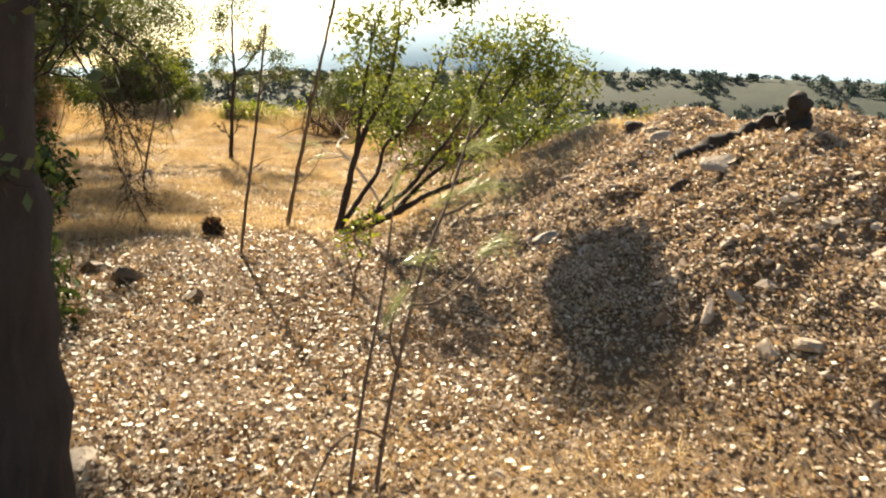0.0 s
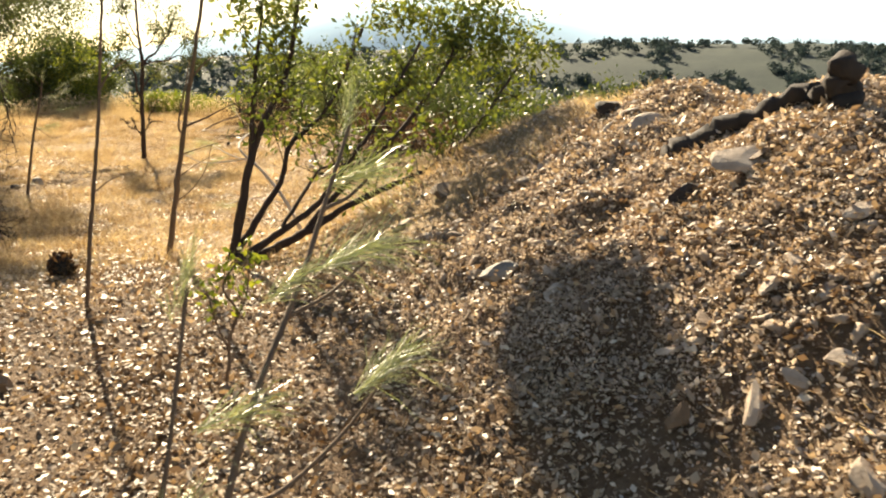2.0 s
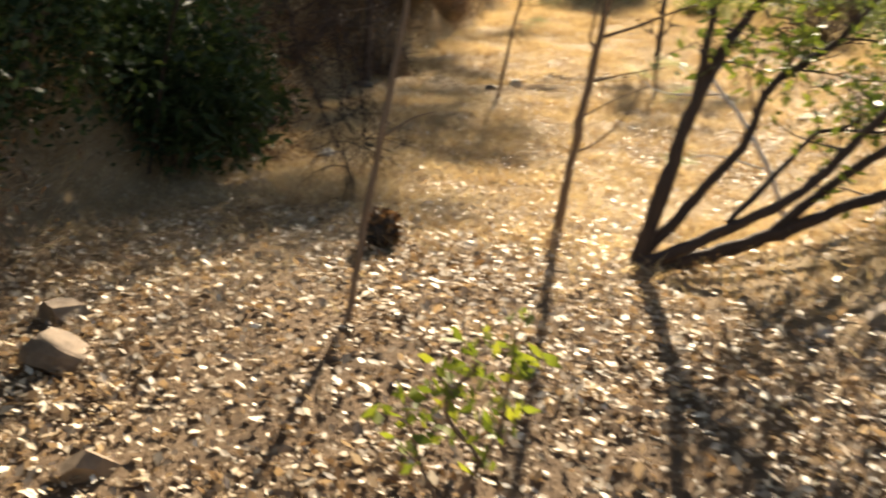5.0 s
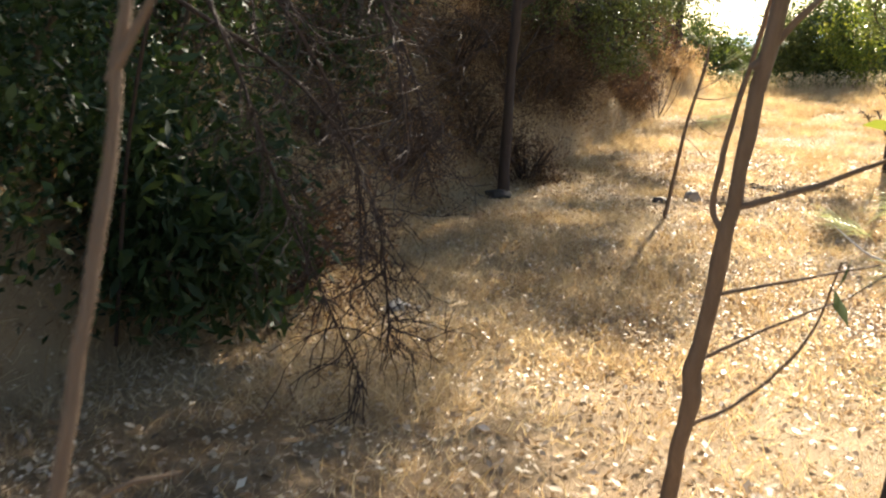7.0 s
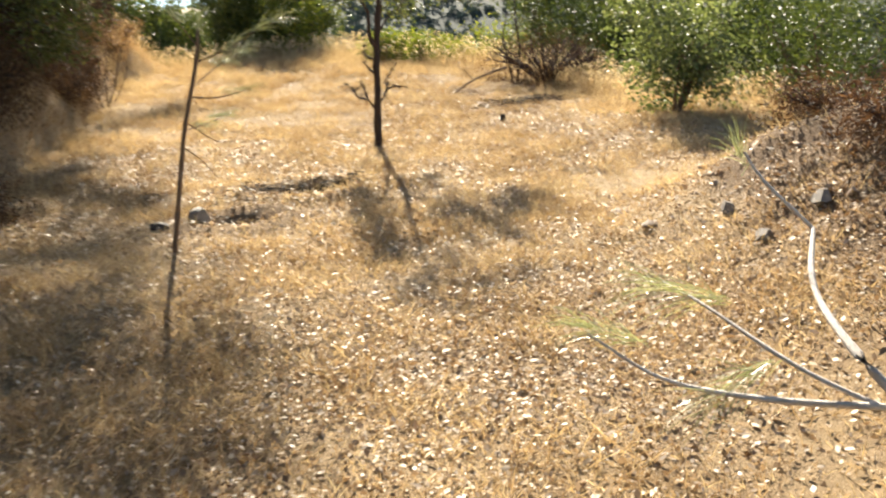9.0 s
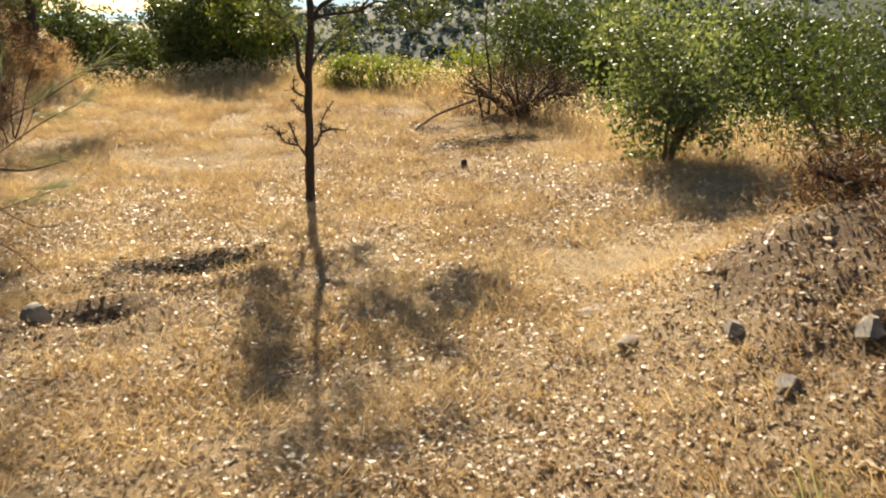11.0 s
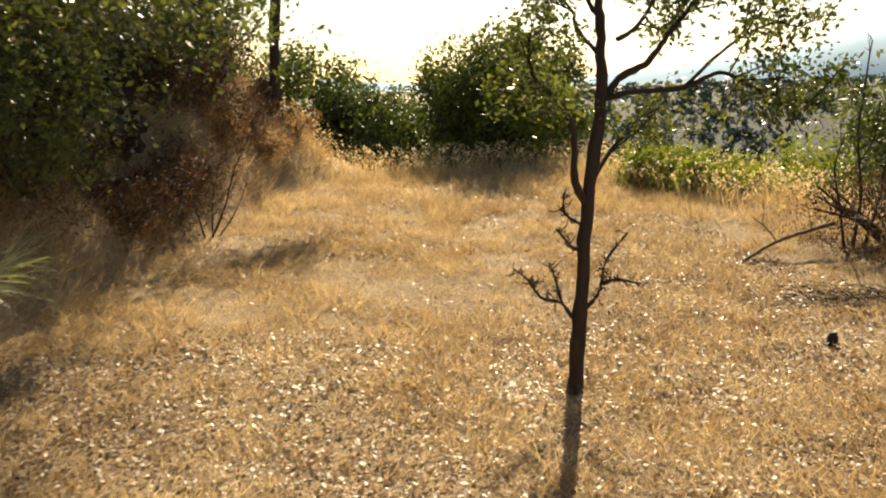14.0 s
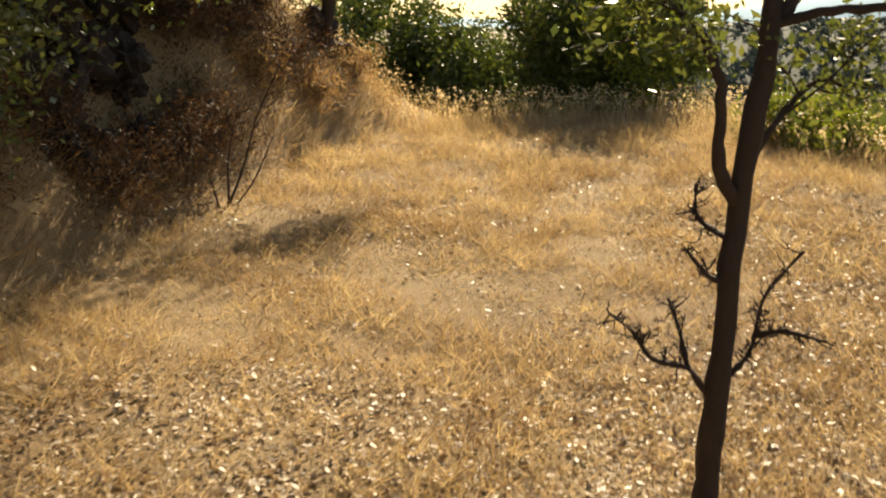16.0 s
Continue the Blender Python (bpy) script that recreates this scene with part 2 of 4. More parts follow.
    o = np.arange(n)[:, None] * 4
    f = np.concatenate([o + [0, 2, 1], o + [0, 3, 2]])
    return fast_mesh(name, v, f)


def wander(start, way, length, steps, bend, lift=0.0):
    p, d, out = np.array(start, float), unit(np.array(way, float)), [np.array(start, float)]
    for _ in range(steps):
        d = unit(d + rng.normal(size=3) * bend + [0, 0, lift])
        p = p + d * length / steps
        out.append(p.copy())
    return np.array(out)


def clothe(tubes, lines, per_metre, length, radius, spread=0.9, lift=0.1, start=0.25, fork=2, bend=0.22):
    """Twigs along the limbs; returns the places at which leaves grow."""
    spots = []
    for pts in lines:
        seg = np.linalg.norm(np.diff(pts, axis=0), axis=1)
        total = seg.sum()
        for _ in range(max(1, int(total * per_metre))):
            k = start + (1 - start) * rng.random() ** 0.8
            i = min(int(k * (len(pts) - 1)), len(pts) - 2)
            base = pts[i] + (pts[i + 1] - pts[i]) * rng.random()
            d = unit(unit(pts[i + 1] - pts[i]) + rng.normal(size=3) * spread)
            w = wander(base, d, length * (0.5 + rng.random()) * (1.15 - 0.5 * k), 4, bend, lift)
            tubes.add(w, radius, radius * 0.4)
            spots.append(w[1:])
            for _ in range(fork):
                j = rng.integers(1, 5)
                u = wander(w[j], unit(w[j] - w[j - 1]) + rng.normal(size=3) * 0.7, length * 0.45 * (0.5 + rng.random()), 3, bend, lift)
                tubes.add(u, radius * 0.6, radius * 0.25)
                spots.append(u[1:])
    return np.concatenate(spots)


def scatter_round(spots, count, reach):
    pick = spots[rng.integers(0, len(spots), count)]
    return pick + rng.normal(size=(count, 3)) * reach


def clumps(centre, radii, count, per, reach, shell=0.45, lumps=0.55):
    """Leaf places in an uneven crown: clusters near the hull of an ellipsoid with gaps between them."""
    d = unit(rng.normal(size=(count, 3)))
    k = shell + (1 - shell) * rng.random((count, 1)) ** 0.6
    k = k * (1 + lumps * (octaves(d[:, :1] * 2 + 5, d[:, 1:2] * 2 + d[:, 2:] * 3, 1.3, 2, 3) * 2 - 1))
    c = np.asarray(centre) + d * k * np.asarray(radii)
    return c, (c[:, None] + rng.normal(size=(count, per, 3)) * reach).reshape(-1, 3)


# ---- the lie of the land ----
TOE_Y = [-30, -6, -3, 0, 2, 3.5, 5, 7, 9, 11, 13, 15, 17, 18.3, 20, 24, 40]
TOE_X = [-12, -6.2, -4.6, -3.0, -2.0, -1.5, -1.1, -0.4, 0.4, 1.3, 2.2, 3.1, 3.9, 4.7, 5.6, 6.5, 8]
BERM = [(1.2, -14, 1.2, 2.6), (1.9, -4.5, 1.35, 2.4), (2.15, -2.2, 1.38, 2.25), (2.95, 0.1, 1.25, 2.1), (3.4, 1.5, 0.82, 1.7),
        (4.2, 3.2, 0.30, 1.2), (5.2, 4.9, 0.72, 1.3), (5.75, 5.9, 0.80, 1.35), (6.5, 7.0, 0.2, 1.2)]


def field_plane(x, y):
    z = 0.10 + 0.26 * np.exp(-((x - 0.1) / 2.0) ** 2 - ((y - 1.4) / 1.7) ** 2) + 0.10 * smooth(6, 9.5, y)
    z = z + 0.36 * smooth(10.5, 18, y) + 0.14 * smooth(5.0, 8.0, x) * smooth(6, 9, y)
    return z


def berm_height(x, y):
    best = np.full(np.shape(x), -9.0)
    for (x0, y0, h0, w0), (x1, y1, h1, w1) in zip(BERM, BERM[1:]):
        dx, dy = x1 - x0, y1 - y0
        ll = dx * dx + dy * dy
        k = np.clip(((x - x0) * dx + (y - y0) * dy) / ll, 0, 1)
        ex, ey = x - (x0 + k * dx), y - (y0 + k * dy)
        d = np.hypot(ex, ey)
        east = (ex * dy - ey * dx) > 0
        w = (w0 + (w1 - w0) * k) * np.where(east, 1.25, 1.0)
        q = np.clip((d - 0.1) / (w * 1.1), 0, 1)
        h = (h0 + (h1 - h0) * k) * (0.6 * (1 - q) + 0.4 * (1 - smooth(0, 1, q)))
        best = np.maximum(best, h)
    return np.maximum(best, 0)


def bank_depth(x, y):
    return np.interp(y, TOE_Y, TOE_X) - x


def outside(x, y):
    """Metres beyond the brow of the field, towards the valley."""
    brow = np.interp(y, [-20, 0, 3, 6, 9, 14, 17, 19], [5.5, 6.0, 6.6, 8.2, 9.0, 9.3, 8.6, 7.5])
    east = x - brow
    north = (y - 18.6 - 0.35 * np.clip(6 - x, 0, 9)) * 0.9
    return np.maximum(np.maximum(east, north), 0)


def land(x, y):
    x, y = np.asarray(x, float), np.asarray(y, float)
    z = field_plane(x, y) + berm_height(x, y)
    d = np.maximum(bank_depth(x, y), 0)
    strength = (0.4 + 0.6 * smooth(0, 6, y)) * (1 - 0.75 * smooth(17.6, 19.6, y))
    hill = strength * (1.95 * (1 - np.exp(-d / 0.95)) + 0.09 * np.minimum(d, 150))
    e = outside(x, y)
    z = z + hill * (1 - smooth(0, 14, e))
    r = np.hypot(x - 2, y - 5)
    a = np.degrees(np.arctan2(x - 2, y - 5))
    crest = np.interp(a, [-40, 5, 14, 22, 30, 50, 60, 75, 120], [-20, -9, -6, 2.5, 6.5, 8.5, 7.5, 5, -4])
    far = np.where(r < 200, -26 * smooth(0, 130, e), -26 + (crest + 26) * smooth(185, 330, r))
    far = far - 1.3 * smooth(0, 7, e) + 4 * (octaves(x, y, 0.012, 3, 5) - 0.5) * smooth(30, 120, e)
    z = z + np.where(e > 0, far - np.where(r > 420, (r - 420) * 0.004, 0), 0)
    near = 1 - smooth(16, 30, r)
    z = z + near * (0.05 * (octaves(x, y, 0.9, 3, 1) - 0.5) + 0.03 * (octaves(x, y, 5.0, 2, 2) - 0.5))
    rough = smooth(0.12, 0.5, berm_height(x, y)) * near
    z = z + rough * (0.30 * (octaves(x, y, 1.5, 4, 8) - 0.5) + 0.04 * (octaves(x * 1.3 + y * 0.6, y, 4.0, 2, 9) - 0.5))
    z = z + smooth(0.2, 1.0, d) * near * 0.35 * (octaves(x, y, 1.1, 3, 11) - 0.5)
    along, across = (x - 2.42) * 0.45 + (y - 14.9) * 0.89, (x - 2.42) * 0.89 - (y - 14.9) * 0.45
    z = z - 0.75 * np.exp(-(along / 0.95) ** 4 - (across / 0.34) ** 2)
    for hx, hy, hr, hd in ((0.0, -1.7, 0.05, 0.12), (3.30, 9.05, 0.20, 0.13), (2.5, 8.42, 0.14, 0.09)):
        q = np.hypot((x - hx) / 1.5, y - hy)
        z = z - hd * np.exp(-(q / hr) ** 2) + 0.05 * np.exp(-((q - 1.7 * hr) / (0.5 * hr)) ** 2)
    return z


def straw_share(x, y):
    """How grassy the ground is, against bare soil and leaf litter."""
    grassy = smooth(0.7, 4.6, y + 0.25 * x) * (1 - 0.55 * np.exp(-(((x - 2.6) / 1.3) ** 2 + ((y - 7.6) / 2.4) ** 2)))
    grassy = np.maximum(grassy, 0.85 * smooth(0.6, 1.4, x) * smooth(-0.8, 0.1, y + 0.2 * (x - 2)))
    spoil = smooth(0.2, 0.45, berm_height(x, y)) * np.where(y > 4.2, 0.8, 1 - 0.95 * smooth(-0.9, -0.1, y + 0.25 * (x - 2)))
    grassy = grassy * (1 - spoil)
    grassy = np.maximum(grassy, 0.5 * smooth(0.3, 1.0, bank_depth(x, y)) * smooth(6, 12, y))
    grassy = np.maximum(grassy, 0.5 * np.exp(-((x + 1.6) / 1.1) ** 2 - ((y + 3.2) / 0.8) ** 2))
    for hx, hy in ((3.3, 9.1), (2.5, 8.45)):
        grassy = grassy * (1 - np.exp(-(((x - hx) / 0.5) ** 2 + ((y - hy) / 0.28) ** 2)))
    grassy = grassy * (0.7 + 0.6 * octaves(x, y, 0.8, 3, 21))
    return np.clip(grassy, 0, 1)


def axis(lo, hi, step, reach):
    mid = np.arange(lo, hi + step / 2, step)
    grow = [step]
    while sum(grow) < reach:
        grow.append(grow[-1] * 1.14)
    out = np.cumsum(grow)
    return np.concatenate([lo - out[::-1], mid, hi + out])


def build_ground():
    xs, ys = axis(-7.5, 10.5, 0.075, 3600), axis(-7.5, 20.5, 0.085, 3600)
    gx, gy = np.meshgrid(xs, ys)
    x, y = gx.ravel(), gy.ravel()
    z = land(x, y)
    n, m = len(xs), len(ys)
    i, j = np.meshgrid(np.arange(m - 1), np.arange(n - 1), indexing="ij")
    f = np.stack([i * n + j, i * n + j + 1, (i + 1) * n + j + 1, (i + 1) * n + j], -1).reshape(-1, 4)
    me = shaded(fast_mesh("ground", np.stack([x, y, z], 1), f))
    e, r = outside(x, y), np.hypot(x - 2, y - 5)
    a = np.degrees(np.arctan2(x - 2, y - 5))
    patch = octaves(x, y, 0.02, 3, 31)
    strip = smooth(306, 312, r) * (1 - smooth(322, 328, r)) * smooth(0.56, 0.62, patch)
    fields = np.maximum(smooth(365, 400, r) * (a < 48), 0.8 * strip * smooth(40, 44, a)) * smooth(0, 1, e) * (1 - smooth(900, 1600, r))
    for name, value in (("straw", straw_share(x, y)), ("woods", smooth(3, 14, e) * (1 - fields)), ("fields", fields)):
        at = me.attributes.new(name, "FLOAT", "POINT")
        at.data.foreach_set("value", value.astype(np.float32))
    return tagged(put("ground", me, MAT_GROUND), "dry hillside ground of brown soil, straw and valley slopes", "ground", kind="structure")


build_ground()


def ground_z(x, y):
    return float(land(np.array([x]), np.array([y]))[0])


# ---- distance ----
def mountain_range():
    az = np.radians(np.linspace(8, 100, 140))
    deg = np.degrees(az)
    top = np.interp(deg, [8, 14, 22, 28, 33, 37, 42, 47, 51, 56, 61, 66, 74, 100],
                    [0.25, 0.15, 0.5, 1.3, 2.1, 3.2, 3.7, 3.1, 2.2, 1.7, 1.9, 1.7, 1.5, 1.0])
    top = top + 0.25 * (octaves(deg, deg * 0, 0.25, 4, 3) - 0.5)
    rows = []
    for r, k in ((2300, -0.4), (2500, 0.35), (2750, 0.75), (3000, 1.0), (3300, 0.6), (3500, -0.3)):
        rows.append(np.stack([2 + r * np.sin(az), 5 + r * np.cos(az), 1.7 + 3000 * np.tan(np.radians(top)) * k - 10 * (k < 0)], 1))
    v = np.array(rows)
    n, m = v.shape[:2]
    i, j = np.meshgrid(np.arange(n - 1), np.arange(m - 1), indexing="ij")
    f = np.stack([i * m + j, i * m + j + 1, (i + 1) * m + j + 1, (i + 1) * m + j], -1).reshape(-1, 4)
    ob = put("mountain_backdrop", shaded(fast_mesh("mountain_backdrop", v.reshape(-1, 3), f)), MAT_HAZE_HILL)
    tagged(ob, "mountain range beyond the valley, distance haze in its pale blue colour", "mountain", kind="structure")


def far_woods():
    """Round canopies over the valley side and in rows along the plateau."""
    for name, mat, label, rings in (
            ("valley_woods", MAT_MID_WOOD, "olive green scrub woods on the valley slope", ((40, 70, 130, 0.6, 1.2), (70, 130, 520, 0.9, 1.8))),
            ("far_woods", MAT_HAZED_WOOD, "oak woods over the far valley side, haze tint in their colour", ((120, 210, 1600, 0.8, 1.7), (210, 318, 4500, 0.7, 1.5), (340, 480, 60, 1.0, 1.8), (600, 800, 70, 2.0, 3.2)))):
        spots = []
        for r0, r1, count, s0, s1 in rings:
            az, r = np.radians(rng.uniform(-8, 92, count)), rng.uniform(r0, r1, count)
            spots.append(np.stack([2 + r * np.sin(az), 5 + r * np.cos(az), rng.uniform(s0, s1, count)], 1))
        p = np.concatenate(spots)
        r = np.hypot(p[:, 0] - 2, p[:, 1] - 5)
        turn = np.degrees(np.arctan2(p[:, 0] - 2, p[:, 1] - 5))
        p = p[((r > 330) | (octaves(p[:, 0], p[:, 1], 0.04, 4, 31) < 0.70 - 0.17 * smooth(44, 54, turn) * smooth(150, 240, r))) & (outside(p[:, 0], p[:, 1]) > 9)]
        z, per = land(p[:, 0], p[:, 1]), 50
        d = unit(rng.normal(size=(len(p), per, 3))) * rng.uniform(0.55, 1.05, (len(p), per, 1)) * [1, 1, 0.75]
        at = np.stack([p[:, 0], p[:, 1], z + p[:, 2] * 0.5], 1)[:, None] + d * p[:, None, 2:3]
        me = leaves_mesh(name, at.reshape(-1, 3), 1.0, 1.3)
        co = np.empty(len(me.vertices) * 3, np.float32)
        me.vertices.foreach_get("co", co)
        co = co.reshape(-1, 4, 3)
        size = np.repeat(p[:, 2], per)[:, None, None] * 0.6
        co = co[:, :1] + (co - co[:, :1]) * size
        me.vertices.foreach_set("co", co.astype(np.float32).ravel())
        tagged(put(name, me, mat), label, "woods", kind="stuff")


mountain_range()
far_woods()


# ---- trees and shrubs ----
def plant(name, at, label, category, stems, bark_mat, leaf_mat=None, twigs=None, leaves=None, crowns=(), group="", trunk_name="trunk"):
    """stems: (nodes, r0, r1); nodes are offsets from the base. The first stem is the trunk, the others limbs.
    twigs: keywords of clothe(); leaves: count, size, reach, and keywords of leaves_mesh(); crowns: (centre, radii, clusters, per, reach)."""
    ob = empty(name, (at[0], at[1], ground_z(at[0], at[1]) - 0.03))
    tagged(ob, label, category, group)
    lines = []
    for k, (nodes, r0, r1) in enumerate(stems):
        t = Tubes(8 if r0 > 0.02 else 6)
        line = curve(nodes, 6)
        line[1:-1] += rng.normal(size=(len(line) - 2, 3)) * r0 * 0.12
        t.add(line, r0, r1, 0.25)
        put(trunk_name if k == 0 else "limb", t.mesh("stem"), bark_mat, ob)
        lines.append(line)
    spots = None
    if twigs:
        t = Tubes(5)
        own = dict(twigs)
        skip = own.pop("skip", 0)
        spots = clothe(t, lines[skip:], **own)
        tagged(put("brushwood", t.mesh("brushwood"), bark_mat, ob), kind="stuff")
    where = []
    if leaves:
        own = dict(leaves)
        count, reach, size = own.pop("count"), own.pop("reach"), own.pop("size")
        if count and spots is not None:
            where.append(scatter_round(spots, count, reach))
        for centre, radii, number, per, spread in crowns:
            hubs, w = clumps(centre, radii, number, per, spread)
            where.append(w)
        w = np.concatenate(where)
        low = land(w[:, 0] + at[0], w[:, 1] + at[1]) - ob.location.z + 0.02
        w[:, 2] = np.maximum(w[:, 2], low)
        put("crown", leaves_mesh("crown", w, size, **own), leaf_mat, ob)
    return ob


def leaning(dx, dy, h, n=6, sway=0.02):
    k = np.linspace(0, 1, n)
    p = np.stack([dx * k, dy * k, h * k], 1)
    p[1:] += rng.normal(size=(n - 1, 3)) * [sway, sway, 0]
    return p


# the thin sapling beside the cone
plant("sapling", (-0.43, 1.02), "thin leaning brown sapling with a broken leafless top", "sapling",
      [(leaning(0.28, 0.10, 1.75, sway=0.006), 0.0125, 0.007), ([(0.19, 0.07, 1.2), (0.27, 0.05, 1.32), (0.4, 0.02, 1.4)], 0.007, 0.004),
       ([(0.10, 0.04, 0.65), (0.2, 0.02, 0.72), (0.28, 0, 0.75)], 0.005, 0.002)], MAT_BARK_BROWN)

# the taller sapling that is passed close by
S2 = (0.67, 2.16)


def s2(k, du=0.0, dv=0.0, dz=0.0):
    return (0.028 * k + du, -0.273 * k + dv, k + dz)


plant("sapling", S2, "tall leaning bare sapling with dry side branches", "sapling",
      [([s2(0), s2(0.4, 0.0), s2(0.8, 0.01), s2(1.2, 0.02), s2(1.8, 0.05), s2(2.6, 0.08), s2(3.3, 0.1)], 0.022, 0.007),
       ([s2(0.93), s2(0.97, -0.018, 0.02), s2(1.08, -0.018, 0.02), s2(1.28, 0.005, 0.02), s2(1.42, 0.03, 0.05)], 0.007, 0.004),
       ([s2(0.97), s2(1.02, 0.14, -0.02), s2(1.1, 0.34, 0.0), s2(1.16, 0.6, 0.05)], 0.008, 0.003),
       ([s2(0.78), s2(0.82, 0.16, 0.0), s2(0.85, 0.36, 0.05)], 0.005, 0.002),
       ([s2(0.62), s2(0.7, 0.15, 0.03), s2(0.76, 0.34, 0.1)], 0.005, 0.002),
       ([s2(0.45), s2(0.52, 0.14, 0.04), s2(0.66, 0.26, 0.08), s2(0.84, 0.3, 0.1)], 0.006, 0.002),
       ([s2(1.25), s2(1.38, 0.1, 0.0), s2(1.46, 0.24, 0.05)], 0.008, 0.003)], MAT_BARK_BROWN)

# the many-stemmed leaning tree
E1, N1 = np.array([0.95, -0.31, 0]), np.array([0.31, 0.95, 0])


def fan(*uz):
    return [E1 * u + N1 * n + np.array([0, 0, z]) for u, z, n in uz]


plant("leaning_tree", (0.86, 1.64), "many-stemmed dark tree leaning over with olive leaves", "tree",
      [(fan((0, 0, 0), (0.10, 0.42, 0), (0.18, 0.72, 0.02), (0.30, 0.98, 0.05), (0.5, 1.35, 0.12), (0.62, 1.9, 0.2)), 0.036, 0.013),
       (fan((0.02, 0.05, 0.02), (0.2, 0.28, 0.06), (0.4, 0.55, 0.1), (0.5, 0.8, 0.15), (0.8, 1.05, 0.2), (1.1, 1.6, 0.25)), 0.028, 0.010),
       (fan((0.02, 0.04, -0.04), (0.3, 0.2, -0.08), (0.62, 0.42, -0.1), (0.85, 0.7, -0.1), (1.05, 0.95, -0.12), (1.4, 1.5, -0.1)), 0.028, 0.010),
       (fan((0.03, 0.03, 0), (0.27, 0.08, 0), (0.53, 0.19, 0), (0.85, 0.36, -0.02), (1.2, 0.5, -0.05), (1.6, 0.66, -0.05), (2.0, 0.95, 0.1), (2.4, 1.3, 0.3)), 0.036, 0.009),
       (fan((0.18, 0.72, 0.02), (0.2, 0.98, 0.0), (0.22, 1.3, -0.05), (0.3, 1.85, -0.08)), 0.02, 0.008),
       (fan((0.53, 0.19, 0), (0.8, 0.45, 0.05), (1.2, 0.75, 0.12), (1.65, 1.2, 0.2), (1.95, 1.6, 0.3)), 0.024, 0.01),
       (fan((0.35, 0.26, -0.08), (0.6, 0.5, 0.1), (0.72, 0.62, 0.15), (0.95, 0.62, 0.22)), 0.016, 0.006)],
      MAT_BARK_DARK, MAT_LEAF_LEAN, twigs=dict(per_metre=11, length=0.34, radius=0.005, start=0.45, fork=3, lift=0.1),
      leaves=dict(count=2900, reach=0.035, size=0.055, long=2.4, hang=0.25),
      crowns=[(E1 * 0.97 + np.array([0, 0, 2.38]), (0.30, 0.32, 0.28), 100, 90, 0.07), (E1 * 1.35 + N1 * 0.5 + np.array([0, 0, 2.0]), (0.45, 0.4, 0.35), 10, 60, 0.08), (E1 * 0.7 + np.array([0.05, 0.1, 2.55]), (0.35, 0.35, 0.3), 30, 55, 0.09),
              (E1 * 1.9 + N1 * 0.35 + np.array([0, 0, 1.65]), (0.42, 0.4, 0.36), 30, 60, 0.08), (E1 * 2.35 + N1 * 0.4 + np.array([0, 0, 1.38]), (0.34, 0.36, 0.34), 26, 55, 0.08),
              (E1 * 0.3 + np.array([0, 0, 1.7]), (0.3, 0.3, 0.3), 16, 45, 0.08)])

# the young oak in the field
E2, N2 = np.array([0.945, -0.327, 0]), np.array([0.327, 0.945, 0])


def oak(*px):
    return [E2 * ((x - 1031) / 393) + N2 * n + np.array([0, 0, (838 - y) / 393]) for x, y, n in px]


plant("young_oak", (4.79, 10.74), "slender young oak with sparse leaves and dead lower twigs", "tree",
      [(oak((1031, 850, 0), (1040, 660, 0), (1045, 445, 0), (1064, 240, 0), (1055, 130, 0.02), (1050, 0, 0.03), (1046, -180, 0), (1052, -330, 0)), 0.040, 0.012),
       (oak((1064, 245, 0), (1095, 205, 0.02), (1150, 170, 0.05), (1185, 120, 0.08), (1225, 70, 0.1), (1262, 0, 0.1), (1300, -110, 0.1)), 0.022, 0.007),
       (oak((1066, 242, 0), (1120, 228, -0.05), (1210, 218, -0.1), (1270, 190, -0.15), (1330, 215, -0.2), (1390, 235, -0.2), (1445, 243, -0.22)), 0.017, 0.004),
       (oak((1045, 445, 0), (1018, 400, -0.05), (1010, 310, -0.1), (985, 255, -0.12), (930, 200, -0.15), (920, 120, -0.2)), 0.022, 0.006),
       (oak((1048, 420, 0), (1062, 385, 0.04), (1098, 330, 0.1), (1130, 305, 0.15), (1165, 312, 0.2)), 0.015, 0.005),
       (oak((1055, 160, 0), (1010, 110, 0), (1000, 80, -0.05), (960, 40, -0.1)), 0.012, 0.004),
       (oak((1088, 130, 0.03), (1130, 100, 0.1), (1170, 20, 0.15), (1180, -100, 0.2)), 0.014, 0.005),
       (oak((1055, 100, 0), (1015, 20, 0.1), (985, -80, 0.15), (960, -170, 0.15)), 0.013, 0.005),
       (oak((1210, 218, -0.1), (1280, 150, -0.05), (1340, 110, 0), (1395, 90, 0)), 0.010, 0.003)],
      MAT_BARK_DARK, MAT_LEAF_OAK, twigs=dict(per_metre=11, length=0.26, radius=0.005, start=0.35, fork=3, skip=1, lift=0.06),
      leaves=dict(count=6800, reach=0.045, size=0.034, long=1.8),
      crowns=[(E2 * 0.1 + np.array([0, 0, 2.75]), (0.5, 0.5, 0.4), 50, 34, 0.06)])


def dead_twigs():
    """Knobbly leafless twigs low on the oak's trunk."""
    ob = [o for o in scene.objects if o.name == "young_oak"][0]
